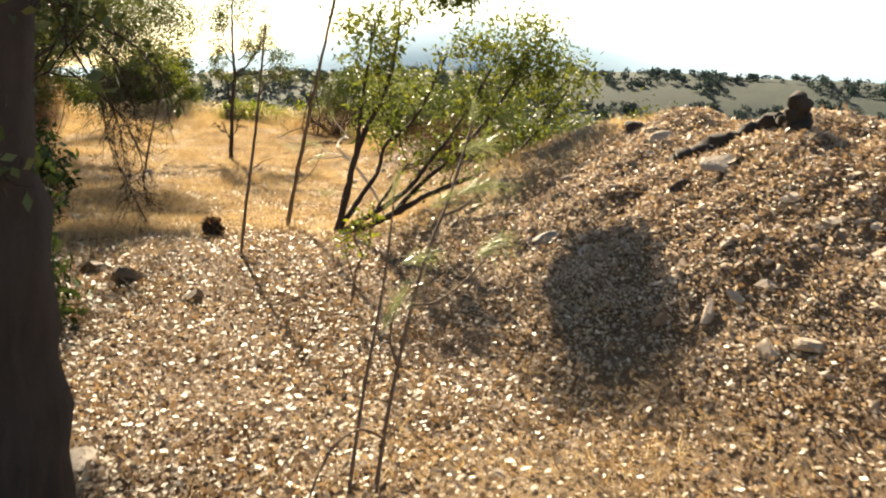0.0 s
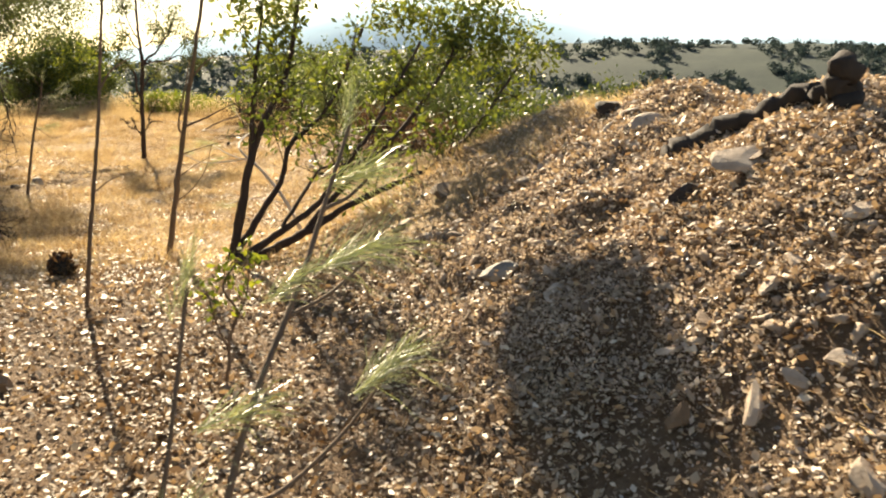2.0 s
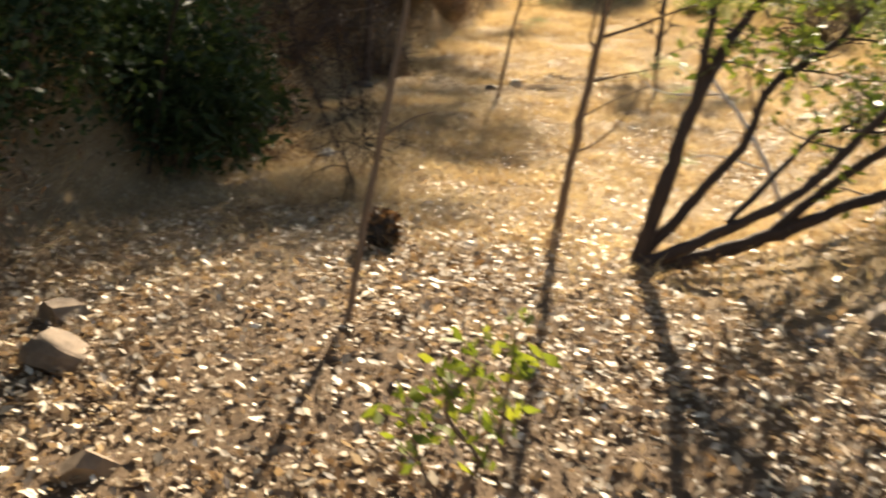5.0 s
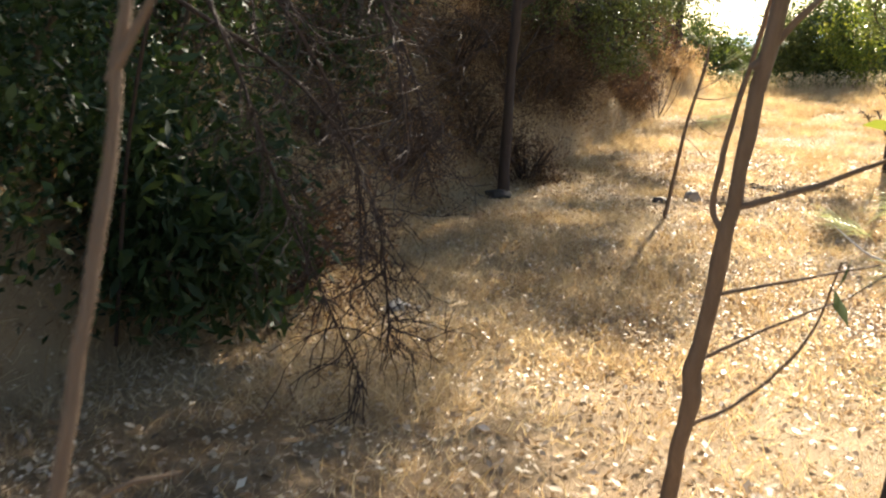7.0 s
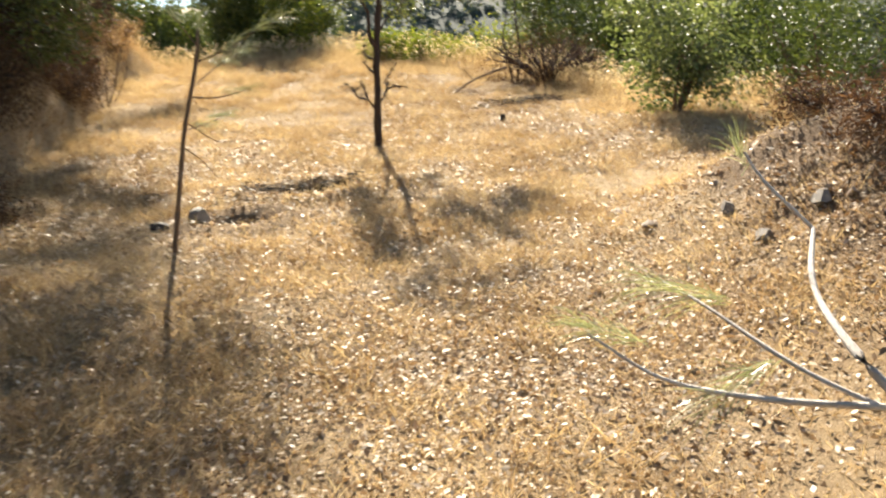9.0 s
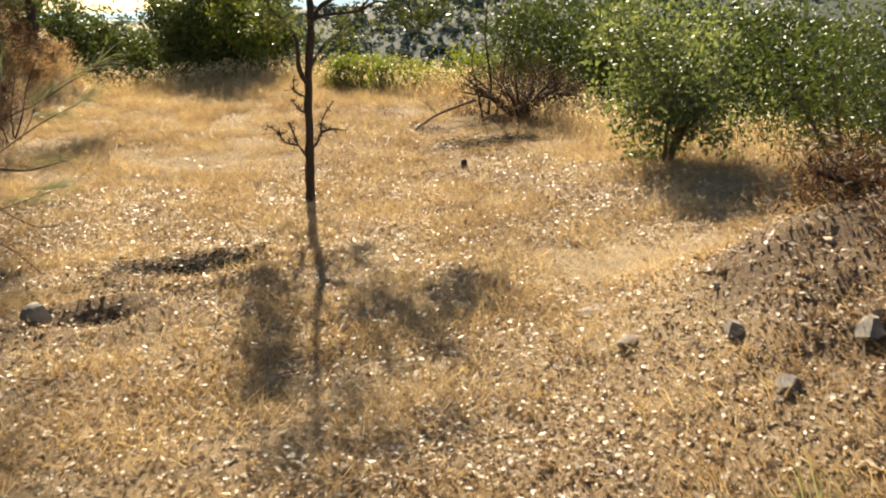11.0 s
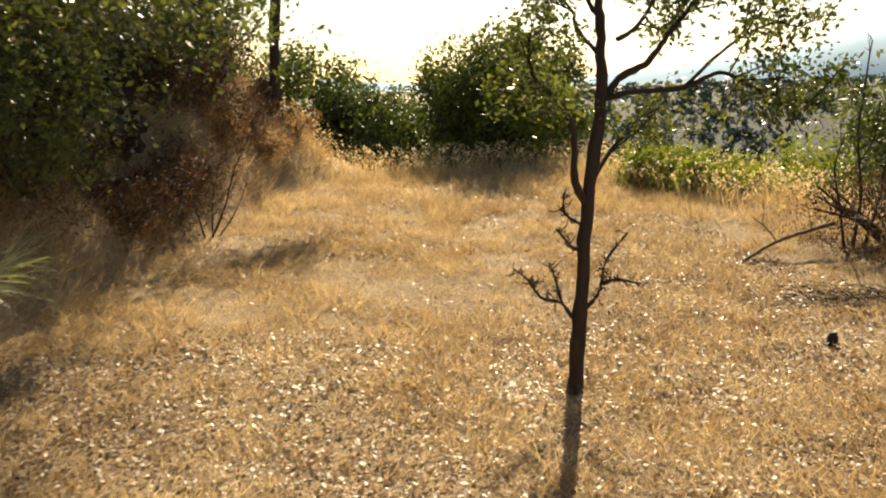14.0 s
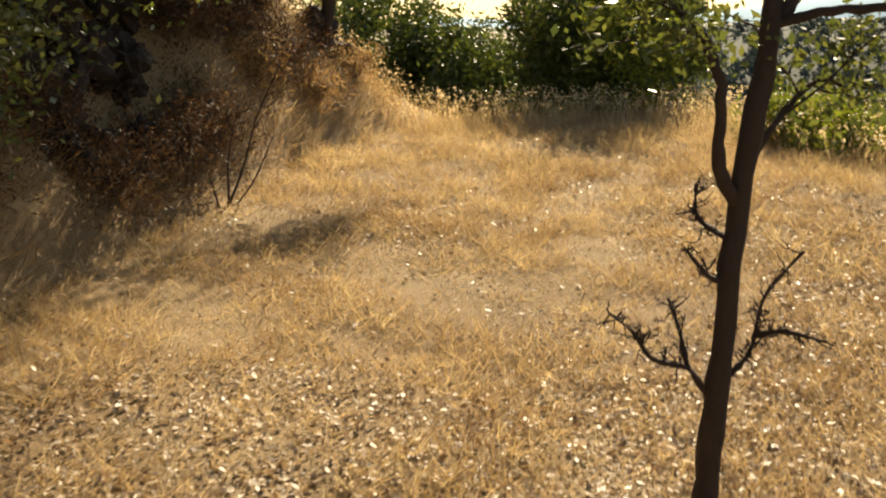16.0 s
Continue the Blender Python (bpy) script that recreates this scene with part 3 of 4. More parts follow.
    for side, nodes in ((0, ((1030, 682, 0), (1002, 640, -0.05), (960, 625, -0.1), (935, 590, -0.14), (905, 565, -0.16))),
                        (0, ((1002, 640, -0.05), (990, 600, 0), (975, 565, 0.04))),
                        (1, ((1052, 650, 0), (1075, 620, 0.03), (1090, 560, 0.1), (1130, 505, 0.12))),
                        (1, ((1080, 605, 0.05), (1110, 592, 0.0), (1152, 595, -0.05))),
                        (0, ((1040, 540, 0), (1015, 525, -0.05), (985, 490, -0.1))),
                        (1, ((1045, 490, 0), (1005, 470, 0.1), (1000, 430, 0.12)))):
        t = Tubes(5)
        line = curve(oak(*nodes), 5)
        t.add(line, 0.010, 0.004, 0.8)
        clothe(t, [line], 70, 0.065, 0.0034, start=0.15, fork=3, bend=0.6)
        put("dead_branch", t.mesh("dead_branch"), MAT_BARK_DARK, ob)


dead_twigs()


# young pines with long needles
def pine(name, at, label, stems, tufts, bark_mat=MAT_BARK_BROWN, droop=0.25):
    ob = empty(name, (at[0], at[1], ground_z(at[0], at[1]) - 0.03))
    tagged(ob, label, "pine")
    for k, (nodes, r0, r1) in enumerate(stems):
        t = Tubes(6)
        t.add(curve(nodes, 6), r0, r1, 0.2)
        put("stem" if k == 0 else "branch", t.mesh("stem"), bark_mat, ob)
    for tip, way, count, length in tufts:
        way = unit(np.array(way, float))
        d = unit(way * 1.25 + rng.normal(size=(count, 3)) * 0.42)
        base = np.array(tip) - way * rng.uniform(0, length * 0.9, (count, 1)) + rng.normal(size=(count, 3)) * 0.006
        ln = length * rng.uniform(0.7, 1.1, (count, 1))
        side = unit(np.cross(d, rng.normal(size=(count, 3)))) * 0.0009
        mid = base + d * ln * 0.5
        end = base + d * ln - [0, 0, droop] * ln * rng.uniform(0.3, 1.0, (count, 1))
        v = np.stack([base - side, base + side, mid + side * 0.9, mid - side * 0.9, end], 1).reshape(-1, 3)
        o = np.arange(count)[:, None] * 5
        f = np.concatenate([o + [0, 1, 2], o + [0, 2, 3], o + [3, 2, 4]])
        put("needles", fast_mesh("needles", v, f), MAT_NEEDLE, ob)
    return ob


pine("young_pine", (-1.95, -2.72), "two-stemmed young pine with long pale needle tufts",
     [([(0, 0, 0), (0.09, 0.02, 0.4), (0.27, 0.08, 0.85), (0.5, 0.2, 1.1), (0.67, 0.3, 1.3), (0.78, 0.37, 1.42)], 0.0095, 0.004),
      ([(-0.08, 0.06, 0), (0.0, 0.08, 0.4), (0.14, 0.15, 0.8), (0.26, 0.25, 1.12)], 0.008, 0.004),
      ([(0.22, 0.06, 0.72), (0.34, 0.06, 0.72), (0.5, 0.06, 0.8), (0.62, 0.06, 0.9)], 0.006, 0.003),
      ([(0.44, 0.17, 1.04), (0.55, 0.17, 1.07), (0.68, 0.2, 1.12)], 0.005, 0.003),
      ([(0.62, 0.27, 1.24), (0.7, 0.28, 1.26), (0.78, 0.31, 1.29)], 0.005, 0.003),
      ([(0.12, 0.03, 0.5), (0.06, 0.0, 0.62), (0.06, -0.03, 0.75)], 0.005, 0.003),
      ([(0.02, -0.02, 0.25), (-0.2, -0.15, 0.36), (-0.4, -0.25, 0.32), (-0.62, -0.4, 0.12)], 0.006, 0.003)],
     [((0.80, 0.39, 1.47), (0.5, 0.3, 0.9), 70, 0.12), ((0.82, 0.33, 1.31), (1, 0.1, 0.12), 150, 0.2), ((0.73, 0.22, 1.15), (1, 0.1, 0.15), 160, 0.21),
      ((0.66, 0.06, 0.93), (1, 0.1, 0.35), 140, 0.17), ((0.27, 0.26, 1.16), (0.4, 0.1, 0.9), 60, 0.13), ((0.06, -0.04, 0.78), (0.5, 0, 0.8), 90, 0.15),
      ((0.5, 0.2, 1.12), (0.8, 0.1, 0.3), 60, 0.13), ((0.3, 0.09, 0.9), (0.9, 0.1, 0.1), 80, 0.16)])

pine("young_pine", (2.05, 2.45), "sparse young pine with pale bare branches", 
     [([(0, 0, 0), (-0.1, 0.1, 0.3), (-0.2, 0.28, 0.55), (-0.28, 0.47, 0.72), (-0.1, 0.75, 0.78), (0.17, 0.98, 0.84)], 0.016, 0.006),
      ([(-0.25, 0.4, 0.66), (-0.36, 0.65, 0.62), (-0.45, 0.85, 0.62), (-0.54, 1.0, 0.70)], 0.008, 0.003),
      ([(-0.22, 0.35, 0.62), (-0.3, 0.6, 0.68), (-0.28, 0.9, 0.74), (-0.22, 1.1, 0.74)], 0.006, 0.003),
      ([(-0.1, 0.1, 0.3), (-0.3, 0.3, 0.34), (-0.5, 0.4, 0.3)], 0.006, 0.003),
      ([(0.17, 0.98, 0.84), (0.12, 1.1, 0.95), (0.1, 1.15, 1.02)], 0.005, 0.003)],
     [((-0.54, 1.0, 0.72), (-0.7, 0.5, 0.3), 60, 0.16), ((-0.3, 1.05, 0.76), (-0.4, 0.6, 0.1), 70, 0.2), ((0.1, 1.18, 1.05), (-0.2, 0.2, 0.9), 40, 0.1),
      ((-0.4, 0.75, 0.6), (-0.6, 0.2, -0.3), 60, 0.18), ((-0.5, 0.42, 0.3), (-0.8, 0.2, 0.1), 60, 0.18)], MAT_BARK_PALE)

pine("young_pine", (1.86, 7.92), "thin leaning young pine with sparse needle tufts beside a rock",
     [([(0, 0, 0), (0.05, -0.06, 0.4), (0.09, -0.16, 0.8), (0.17, -0.24, 1.2), (0.19, -0.27, 1.4)], 0.017, 0.009),
      ([(0.17, -0.24, 1.2), (0.3, -0.42, 1.28), (0.42, -0.6, 1.38), (0.5, -0.74, 1.43)], 0.004, 0.002),
      ([(0.13, -0.2, 1.0), (0.24, -0.36, 1.0), (0.36, -0.55, 1.05)], 0.005, 0.003),
      ([(0.1, -0.17, 0.85), (0.28, -0.15, 0.72), (0.42, -0.1, 0.7)], 0.004, 0.002),
      ([(0.08, -0.12, 0.7), (0.2, -0.1, 0.6), (0.3, -0.05, 0.48)], 0.004, 0.002),
      ([(0.18, -0.25, 1.3), (0.08, -0.3, 1.42), (0.0, -0.36, 1.5)], 0.004, 0.002),
      ([(0.09, -0.16, 0.8), (0.25, 0.02, 0.8), (0.42, 0.14, 0.82)], 0.004, 0.002), ([(0.14, -0.21, 1.05), (0.38, 0.03, 1.15), (0.6, 0.2, 1.22)], 0.004, 0.002)],
     [((0.47, 0.17, 0.84), (1, 0.2, 0.05), 90, 0.17), ((0.32, 0.08, 0.8), (0.9, 0.2, -0.1), 60, 0.15), ((0.68, 0.25, 1.26), (0.9, 0.2, 0.4), 80, 0.16), ((0.5, 0.13, 1.18), (0.9, 0.2, 0.0), 70, 0.16), ((0.5, -0.74, 1.45), (0.6, -0.5, 0.3), 55, 0.2), ((0.36, -0.56, 1.06), (0.7, -0.6, 0.1), 50, 0.19), ((0.2, -0.28, 1.46), (0.1, -0.1, 1), 60, 0.13),
      ((0.0, -0.37, 1.51), (-0.6, -0.3, 0.5), 50, 0.15), ((0.36, -0.5, 1.34), (0.7, -0.2, 0.5), 35, 0.16)])

plant("leafy_seedling", (-0.36, -0.30), "small upright seedling with yellow-green leaves", "seedling",
      [(leaning(0.04, -0.1, 0.62), 0.009, 0.004), ([(0.01, -0.03, 0.2), (-0.06, -0.05, 0.36), (-0.1, -0.06, 0.5)], 0.005, 0.003),
       ([(0.02, -0.05, 0.3), (0.09, -0.08, 0.45), (0.11, -0.1, 0.68)], 0.005, 0.003)],
      MAT_BARK_BROWN, MAT_LEAF_BRIGHT, twigs=dict(per_metre=16, length=0.1, radius=0.002, start=0.45, fork=1),
      leaves=dict(count=170, reach=0.015, size=0.04, long=2.0))


# oaks on the bank; high crowns out of view are added to shade the ground
def bank_oak(at, label, h, lean, spread, leaves, seed_shift, crown_low=0.45, trunk=0.07, mat=MAT_LEAF_OAK, size=0.055, extra=()):
    dx, dy = lean
    stems = [([(0, 0, 0), (dx * 0.15, dy * 0.15, h * 0.25), (dx * 0.45, dy * 0.45, h * 0.5), (dx * 0.8, dy * 0.8, h * 0.78), (dx, dy, h)], trunk, trunk * 0.25)]
    for k in range(7):
        a = k * 2.4 + seed_shift
        z0 = h * (0.28 + 0.09 * k)
        f = z0 / h
        r = spread * (1.05 - 0.5 * abs(f - 0.55))
        stems.append(([(dx * f, dy * f, z0), (dx * f + 0.4 * r * math.cos(a), dy * f + 0.4 * r * math.sin(a), z0 + 0.18 * r),
                       (dx * f + 0.8 * r * math.cos(a + 0.2), dy * f + 0.8 * r * math.sin(a + 0.2), z0 + 0.25 * r),
                       (dx * f + 1.15 * r * math.cos(a), dy * f + 1.15 * r * math.sin(a), z0 + 0.15 * r)], trunk * 0.45, 0.008))
    for (cx, cy, cz), _, _, _, _ in extra:
        f = min(0.7 * cz / h, 0.8)
        stems.append(([(dx * f, dy * f, h * f), (dx * f + 0.4 * (cx - dx * f), dy * f + 0.4 * (cy - dy * f), 0.85 * cz), (cx, cy, cz), (cx * 1.2, cy * 1.2, cz)], trunk * 0.4, 0.01))
    return plant("bank_oak", at, label, "tree", stems, MAT_BARK_DARK, mat,
                 twigs=dict(per_metre=7, length=0.6, radius=0.007, start=0.3, fork=3, lift=0.0), leaves=dict(count=leaves, reach=0.09, size=size, long=1.9, hang=0.2),
                 crowns=[((dx * 0.7, dy * 0.7, h * (crown_low + 0.25)), (spread, spread, h * 0.33), 90, 50, 0.13), *extra], group="oaks on the bank")


bank_oak((3.98, 17.9), "dark-stemmed evergreen oak on the grassy bank", 6.8, (0.25, -0.1), 1.7, 13000, 0.3, extra=[((0.2, -0.1, 2.6), (0.9, 0.8, 0.8), 60, 45, 0.12)])
bank_oak((3.12, 16.7), "leaning evergreen oak with hanging leaves on the bank", 6.4, (-0.1, -0.5), 1.8, 13000, 1.1, crown_low=0.35, extra=[((-0.3, -0.3, 2.6), (0.9, 0.8, 0.8), 90, 55, 0.12)])
bank_oak((1.25, 12.3), "spreading evergreen oak overhanging the bank foot", 6.2, (0.9, -0.7), 2.2, 20000, 2.0, crown_low=0.35, extra=[((0.45, 0.3, 1.95), (0.6, 0.75, 0.8), 190, 65, 0.12), ((1.3, 1.3, 2.1), (0.6, 0.7, 0.5), 45, 50, 0.11), ((-0.2, -0.7, 1.1), (0.7, 0.8, 0.7), 70, 60, 0.12),
         ((0.85, 0.1, 0.55), (0.45, 0.5, 0.6), 70, 60, 0.09), ((1.5, 1.5, 1.1), (0.9, 0.9, 0.4), 70, 60, 0.11), ((0.6, 0.2, 1.35), (0.8, 0.8, 0.5), 60, 60, 0.11)], size=0.045)
# The extra crowns of the next three oaks are unseen sun and sky blockers.
bank_oak((0.6, 8.75), "oak with a dark trunk at the bank foot, high boughs added to cast shade", 5.8, (0.3, 0.1), 1.9, 18000, 0.7, crown_low=0.5, trunk=0.05, size=0.036, extra=[((1.6, 0.9, 2.35), (1.15, 1.5, 0.55), 300, 90, 0.14), ((0.75, -0.5, 3.3), (1.0, 1.0, 0.4), 280, 90, 0.13)])
bank_oak((-1.3, 6.9), "oak half way up the bank, canopy added to block sky light", 5.2, (0.2, -0.2), 1.9, 12000, 1.7, extra=[((0.7, 0.0, 2.9), (1.4, 1.8, 0.6), 170, 70, 0.15)])
bank_oak((-2.9, 4.2), "oak above the stony bank foot, boughs added to cast shade", 5.2, (0.3, -0.1), 2.0, 10000, 2.6, extra=[((1.6, -0.4, 3.0), (1.6, 2.1, 0.6), 190, 75, 0.15), ((2.4, -0.1, 3.4), (0.9, 1.0, 0.4), 100, 70, 0.13), ((2.3, -1.3, 3.3), (0.8, 0.9, 0.35), 90, 70, 0.13)])
plant("near_oak", (-3.15, -2.64), "old oak with a thick dark trunk, low leafy boughs and high boughs added for shade", "tree",
      [([(-0.05, 0, 0), (-0.06, 0.02, 0.7), (-0.1, 0.05, 1.4), (-0.05, 0.1, 2.2), (0, 0.1, 3.2), (0.1, 0.1, 4.2)], 0.16, 0.06),
       ([(-0.08, 0.03, 1.5), (0.15, 0.5, 1.75), (0.5, 1.1, 1.95), (0.9, 1.8, 2.0)], 0.035, 0.01),
       ([(-0.08, 0.06, 1.8), (-0.3, 0.6, 1.95), (-0.3, 1.3, 2.0), (-0.1, 2.2, 1.75)], 0.04, 0.01),
       ([(-0.05, 0.08, 2.1), (0.3, 0.3, 2.6), (0.8, 0.5, 3.0), (1.3, 0.7, 3.2)], 0.04, 0.012),
       ([(-0.06, 0.04, 1.2), (-0.6, 0.3, 1.5), (-1.1, 0.6, 1.4), (-1.5, 0.8, 1.2)], 0.04, 0.012),
       # Long bough added above the view to carry a shade-casting crown.
       ([(-0.02, 0.1, 2.6), (0.6, 1.4, 2.9), (1.5, 3.0, 3.0), (2.1, 3.9, 3.0)], 0.045, 0.012)],
      MAT_BARK_DARK, MAT_LEAF_OAK, twigs=dict(per_metre=9, length=0.4, radius=0.005, start=0.35, fork=3), leaves=dict(count=4200, reach=0.06, size=0.055, long=1.9),
      # The high crowns out of view are there to darken the ground below.
      crowns=[((0.1, 0.3, 3.4), (1.5, 1.5, 0.8), 70, 40, 0.12), ((-0.9, 0.9, 1.5), (0.6, 0.7, 0.8), 90, 60, 0.1), ((0.3, 1.9, 2.75), (0.9, 1.1, 0.5), 110, 60, 0.12), ((0.9, 2.6, 3.2), (0.8, 0.9, 0.4), 80, 50, 0.12), ((1.7, 3.3, 3.05), (1.0, 1.0, 0.35), 120, 60, 0.12)])


def shrub(name, at, label, radii, clusters, per, reach, leaf_mat, size, stems=6, category="bush", bark_mat=MAT_BARK_BROWN, twig=0.5, long=2.0, group="", lift=0.55, hang=0.0):
    a = rng.uniform(0, 6.28, stems)
    lines = []
    for k in range(stems):
        d = np.array([math.cos(a[k]), math.sin(a[k]), 0])
        lines.append(([d * 0.05, d * radii[0] * 0.35 + [0, 0, radii[2] * 0.5], d * radii[0] * 0.7 + [0, 0, radii[2] * (0.6 + 0.6 * rng.random())]], 0.025, 0.008))
    return plant(name, at, label, category, lines, bark_mat, leaf_mat,
                 twigs=dict(per_metre=8, length=min(twig, 0.1 + 0.3 * radii[2]), radius=0.005, start=0.3, fork=2, lift=0.08),
                 leaves=dict(count=clusters * per // 4, reach=reach, size=size, long=long, hang=hang),
                 crowns=[((0, 0, radii[2] * (0.4 + lift)), radii, clusters, per, reach)], group=group, trunk_name="stem")


# broad oaks and bushes along the brow
shrub("holm_oak", (7.55, 20.3), "broad dark green holm oak beyond the field's brow", (1.35, 1.2, 0.98), 240, 130, 0.12, MAT_LEAF_OLIVE, 0.07, category="tree", group="brow trees", bark_mat=MAT_BARK_DARK)
shrub("holm_oak", (6.35, 22.9), "rounded green holm oak behind the brow", (1.1, 1.2, 0.9), 190, 110, 0.13, MAT_LEAF_OLIVE, 0.08, category="tree", group="brow trees", bark_mat=MAT_BARK_DARK)
shrub("holm_oak", (5.0, 24.2), "rounded green holm oak behind the brow", (1.4, 1.5, 1.3), 190, 110, 0.15, MAT_LEAF_OLIVE, 0.09, category="tree", group="brow trees", bark_mat=MAT_BARK_DARK)
shrub("holm_oak", (8.6, 27.5), "rounded green holm oak behind the brow", (2.0, 2.0, 1.2), 130, 80, 0.2, MAT_LEAF_OLIVE, 0.12, category="tree", group="brow trees", bark_mat=MAT_BARK_DARK)
shrub("yellow_oak", (7.3, 18.7), "young oak with yellow-green leaves in front of the brow trees", (0.55, 0.5, 0.5), 60, 30, 0.08, MAT_LEAF_BRIGHT, 0.065, stems=3, lift=1.6, category="tree")
shrub("round_bush", (8.55, 16.55), "round light green leafy bush at the brow", (0.95, 0.8, 0.32), 190, 90, 0.07, MAT_LEAF_BRIGHT, 0.05, group="brow bushes", lift=-0.2)
shrub("broad_bush", (12.9, 19.7), "wide soft green bush beyond the brow", (1.9, 1.5, 0.75), 130, 70, 0.18, MAT_LEAF_BRIGHT, 0.08, group="brow bushes")
shrub("broad_bush", (11.1, 15.2), "wide soft green bush beyond the brow", (1.5, 1.2, 0.85), 210, 90, 0.14, MAT_LEAF_OLIVE, 0.06, group="brow bushes")
shrub("broad_bush", (12.0, 12.6), "wide soft green bush beyond the brow", (1.5, 1.4, 0.95), 190, 90, 0.16, MAT_LEAF_OLIVE, 0.08, group="brow bushes")
shrub("dead_shrub", (8.75, 13.2), "tangled red-brown dead shrub with bare stems", (1.0, 0.9, 0.50), 90, 60, 0.10, MAT_DEAD, 0.04, stems=34, bark_mat=MAT_BARK_DARK, twig=0.8, long=5.0, lift=0.0)
plant("bare_shrub", (8.35, 13.3), "thin leafless stems standing up out of a dead shrub", "shrub",
      [([(0, 0, 0), (0.05, 0.02, 0.5), (0.0, 0.05, 1.0), (0.06, 0.05, 1.75)], 0.016, 0.006), ([(0.1, 0.0, 0), (0.22, 0.0, 0.45), (0.3, 0.05, 0.8), (0.42, 0.05, 1.15)], 0.014, 0.005),
       ([(-0.08, 0, 0), (-0.16, 0, 0.4), (-0.2, 0.05, 0.7), (-0.12, 0.05, 1.0)], 0.012, 0.005), ([(0.02, 0.03, 0.75), (0.14, 0.03, 0.95), (0.17, 0.03, 1.25)], 0.008, 0.004)],
      MAT_BARK_DARK, twigs=dict(per_metre=7, length=0.22, radius=0.004, start=0.3, fork=2), trunk_name="stem")
plant("fallen_branch", (7.2, 13.1), "bare grey branch lying out of a dead shrub", "branch",
      [([(0, 0, 0.04), (0.3, 0.08, 0.16), (0.6, 0.12, 0.24), (0.95, 0.2, 0.3)], 0.012, 0.018), ([(0.35, 0.09, 0.17), (0.3, 0.2, 0.28), (0.2, 0.25, 0.36)], 0.007, 0.003)],
      MAT_BARK_BROWN, twigs=dict(per_metre=6, length=0.18, radius=0.004, start=0.0, fork=1), trunk_name="stem")
shrub("leafy_bush", (8.05, 9.95), "dense dull green leafy bush at the field's edge", (0.72, 0.66, 0.80), 85, 70, 0.11, MAT_LEAF_GLOSS, 0.055, long=1.7)
shrub("grey_bush", (8.9, 8.6), "grey-green feathery bush with pale stems", (0.8, 0.7, 0.85), 90, 60, 0.13, MAT_LEAF_OLIVE, 0.06, long=3.5)
for bx, by, s in ((8.3, 6.2, 0.8), (7.4, 3.6, 0.7), (7.2, 0.8, 0.6), (9.4, 4.6, 1.1), (9.6, -1.0, 1.0), (11.0, 2.0, 1.3), (13.0, 6.5, 1.4), (13.5, 9.5, 1.4)):
    shrub("slope_bush", (bx, by), "olive green bush on the slope below the berm", (s, s, s * 0.75), 60, 50, 0.14, MAT_LEAF_OLIVE, 0.07, group="slope bushes")

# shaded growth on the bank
shrub("laurel_shrub", (-1.15, 4.6), "shrub with long narrow green leaves, shade in their dark colour", (0.58, 0.5, 0.5), 70, 55, 0.12, MAT_LEAF_SHADED, 0.10, long=3.2, hang=0.4, lift=1.0)
shrub("laurel_shrub", (-2.7, 0.5), "shrub with long narrow green leaves, shade in their dark colour", (0.7, 0.8, 0.6), 90, 55, 0.1, MAT_LEAF_SHADED, 0.09, long=3.0, hang=0.3, lift=0.4)
# Shrubs added to deepen the bank's darkness, with shade in their leaf colour.
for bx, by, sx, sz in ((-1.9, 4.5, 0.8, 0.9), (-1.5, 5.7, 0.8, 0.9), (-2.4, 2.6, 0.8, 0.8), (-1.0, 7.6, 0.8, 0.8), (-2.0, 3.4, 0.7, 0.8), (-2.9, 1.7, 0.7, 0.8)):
    shrub("shade_shrub", (bx, by), "dense green shrub added to darken the bank, shade in its leaf colour", (sx, sx, sz), 95, 60, 0.12, MAT_LEAF_SHADED, 0.055, group="shade shrubs", lift=0.3)
for bx, by, sx, sz in ((-0.75, 6.1, 0.5, 0.35), (-0.3, 7.7, 0.6, 0.4), (-0.7, 8.8, 0.8, 0.5), (0.1, 9.7, 0.7, 0.5), (-0.5, 10.6, 0.9, 0.7), (0.7, 11.0, 0.7, 0.5),
                       (1.1, 13.0, 0.5, 0.4), (0.6, 12.6, 0.9, 0.7), (1.75, 13.5, 0.4, 0.3), (2.1, 13.9, 0.38, 0.26), (2.5, 14.2, 0.34, 0.24), (1.4, 15.2, 0.7, 0.6),
                       (2.75, 15.0, 0.36, 0.3), (3.0, 15.5, 0.34, 0.3), (2.5, 16.4, 0.7, 0.5), (3.2, 17.0, 0.5, 0.35), (3.4, 18.0, 0.6, 0.5), (-2.3, 1.6, 0.8, 0.5), (2.25, 16.2, 0.5, 0.4), (2.65, 16.45, 0.45, 0.35), (1.6, 15.7, 0.55, 0.4), (3.0, 17.0, 0.45, 0.35), (2.1, 17.0, 0.6, 0.5), (0.9, 13.6, 0.6, 0.5), (1.35, 14.3, 0.5, 0.4), (0.3, 9.15, 0.4, 0.4), (0.85, 9.35, 0.35, 0.35), (-0.75, 5.2, 0.45, 0.4), (2.7, 15.95, 0.34, 0.26), (2.5, 15.85, 0.36, 0.28), (3.0, 16.6, 0.36, 0.28), (2.8, 16.3, 0.36, 0.28), (1.4, 11.9, 0.45, 0.35), (1.1, 11.4, 0.45, 0.35), (1.25, 12.6, 0.4, 0.3)):
    shrub("dry_brush", (bx, by), "tangled dry brown brush on the shaded bank", (sx, sx, sz), 55, 60, 0.10, MAT_DEAD, 0.042, stems=12, bark_mat=MAT_BARK_DARK, twig=0.45, group="brush on the bank", long=5.0, lift=0.0)
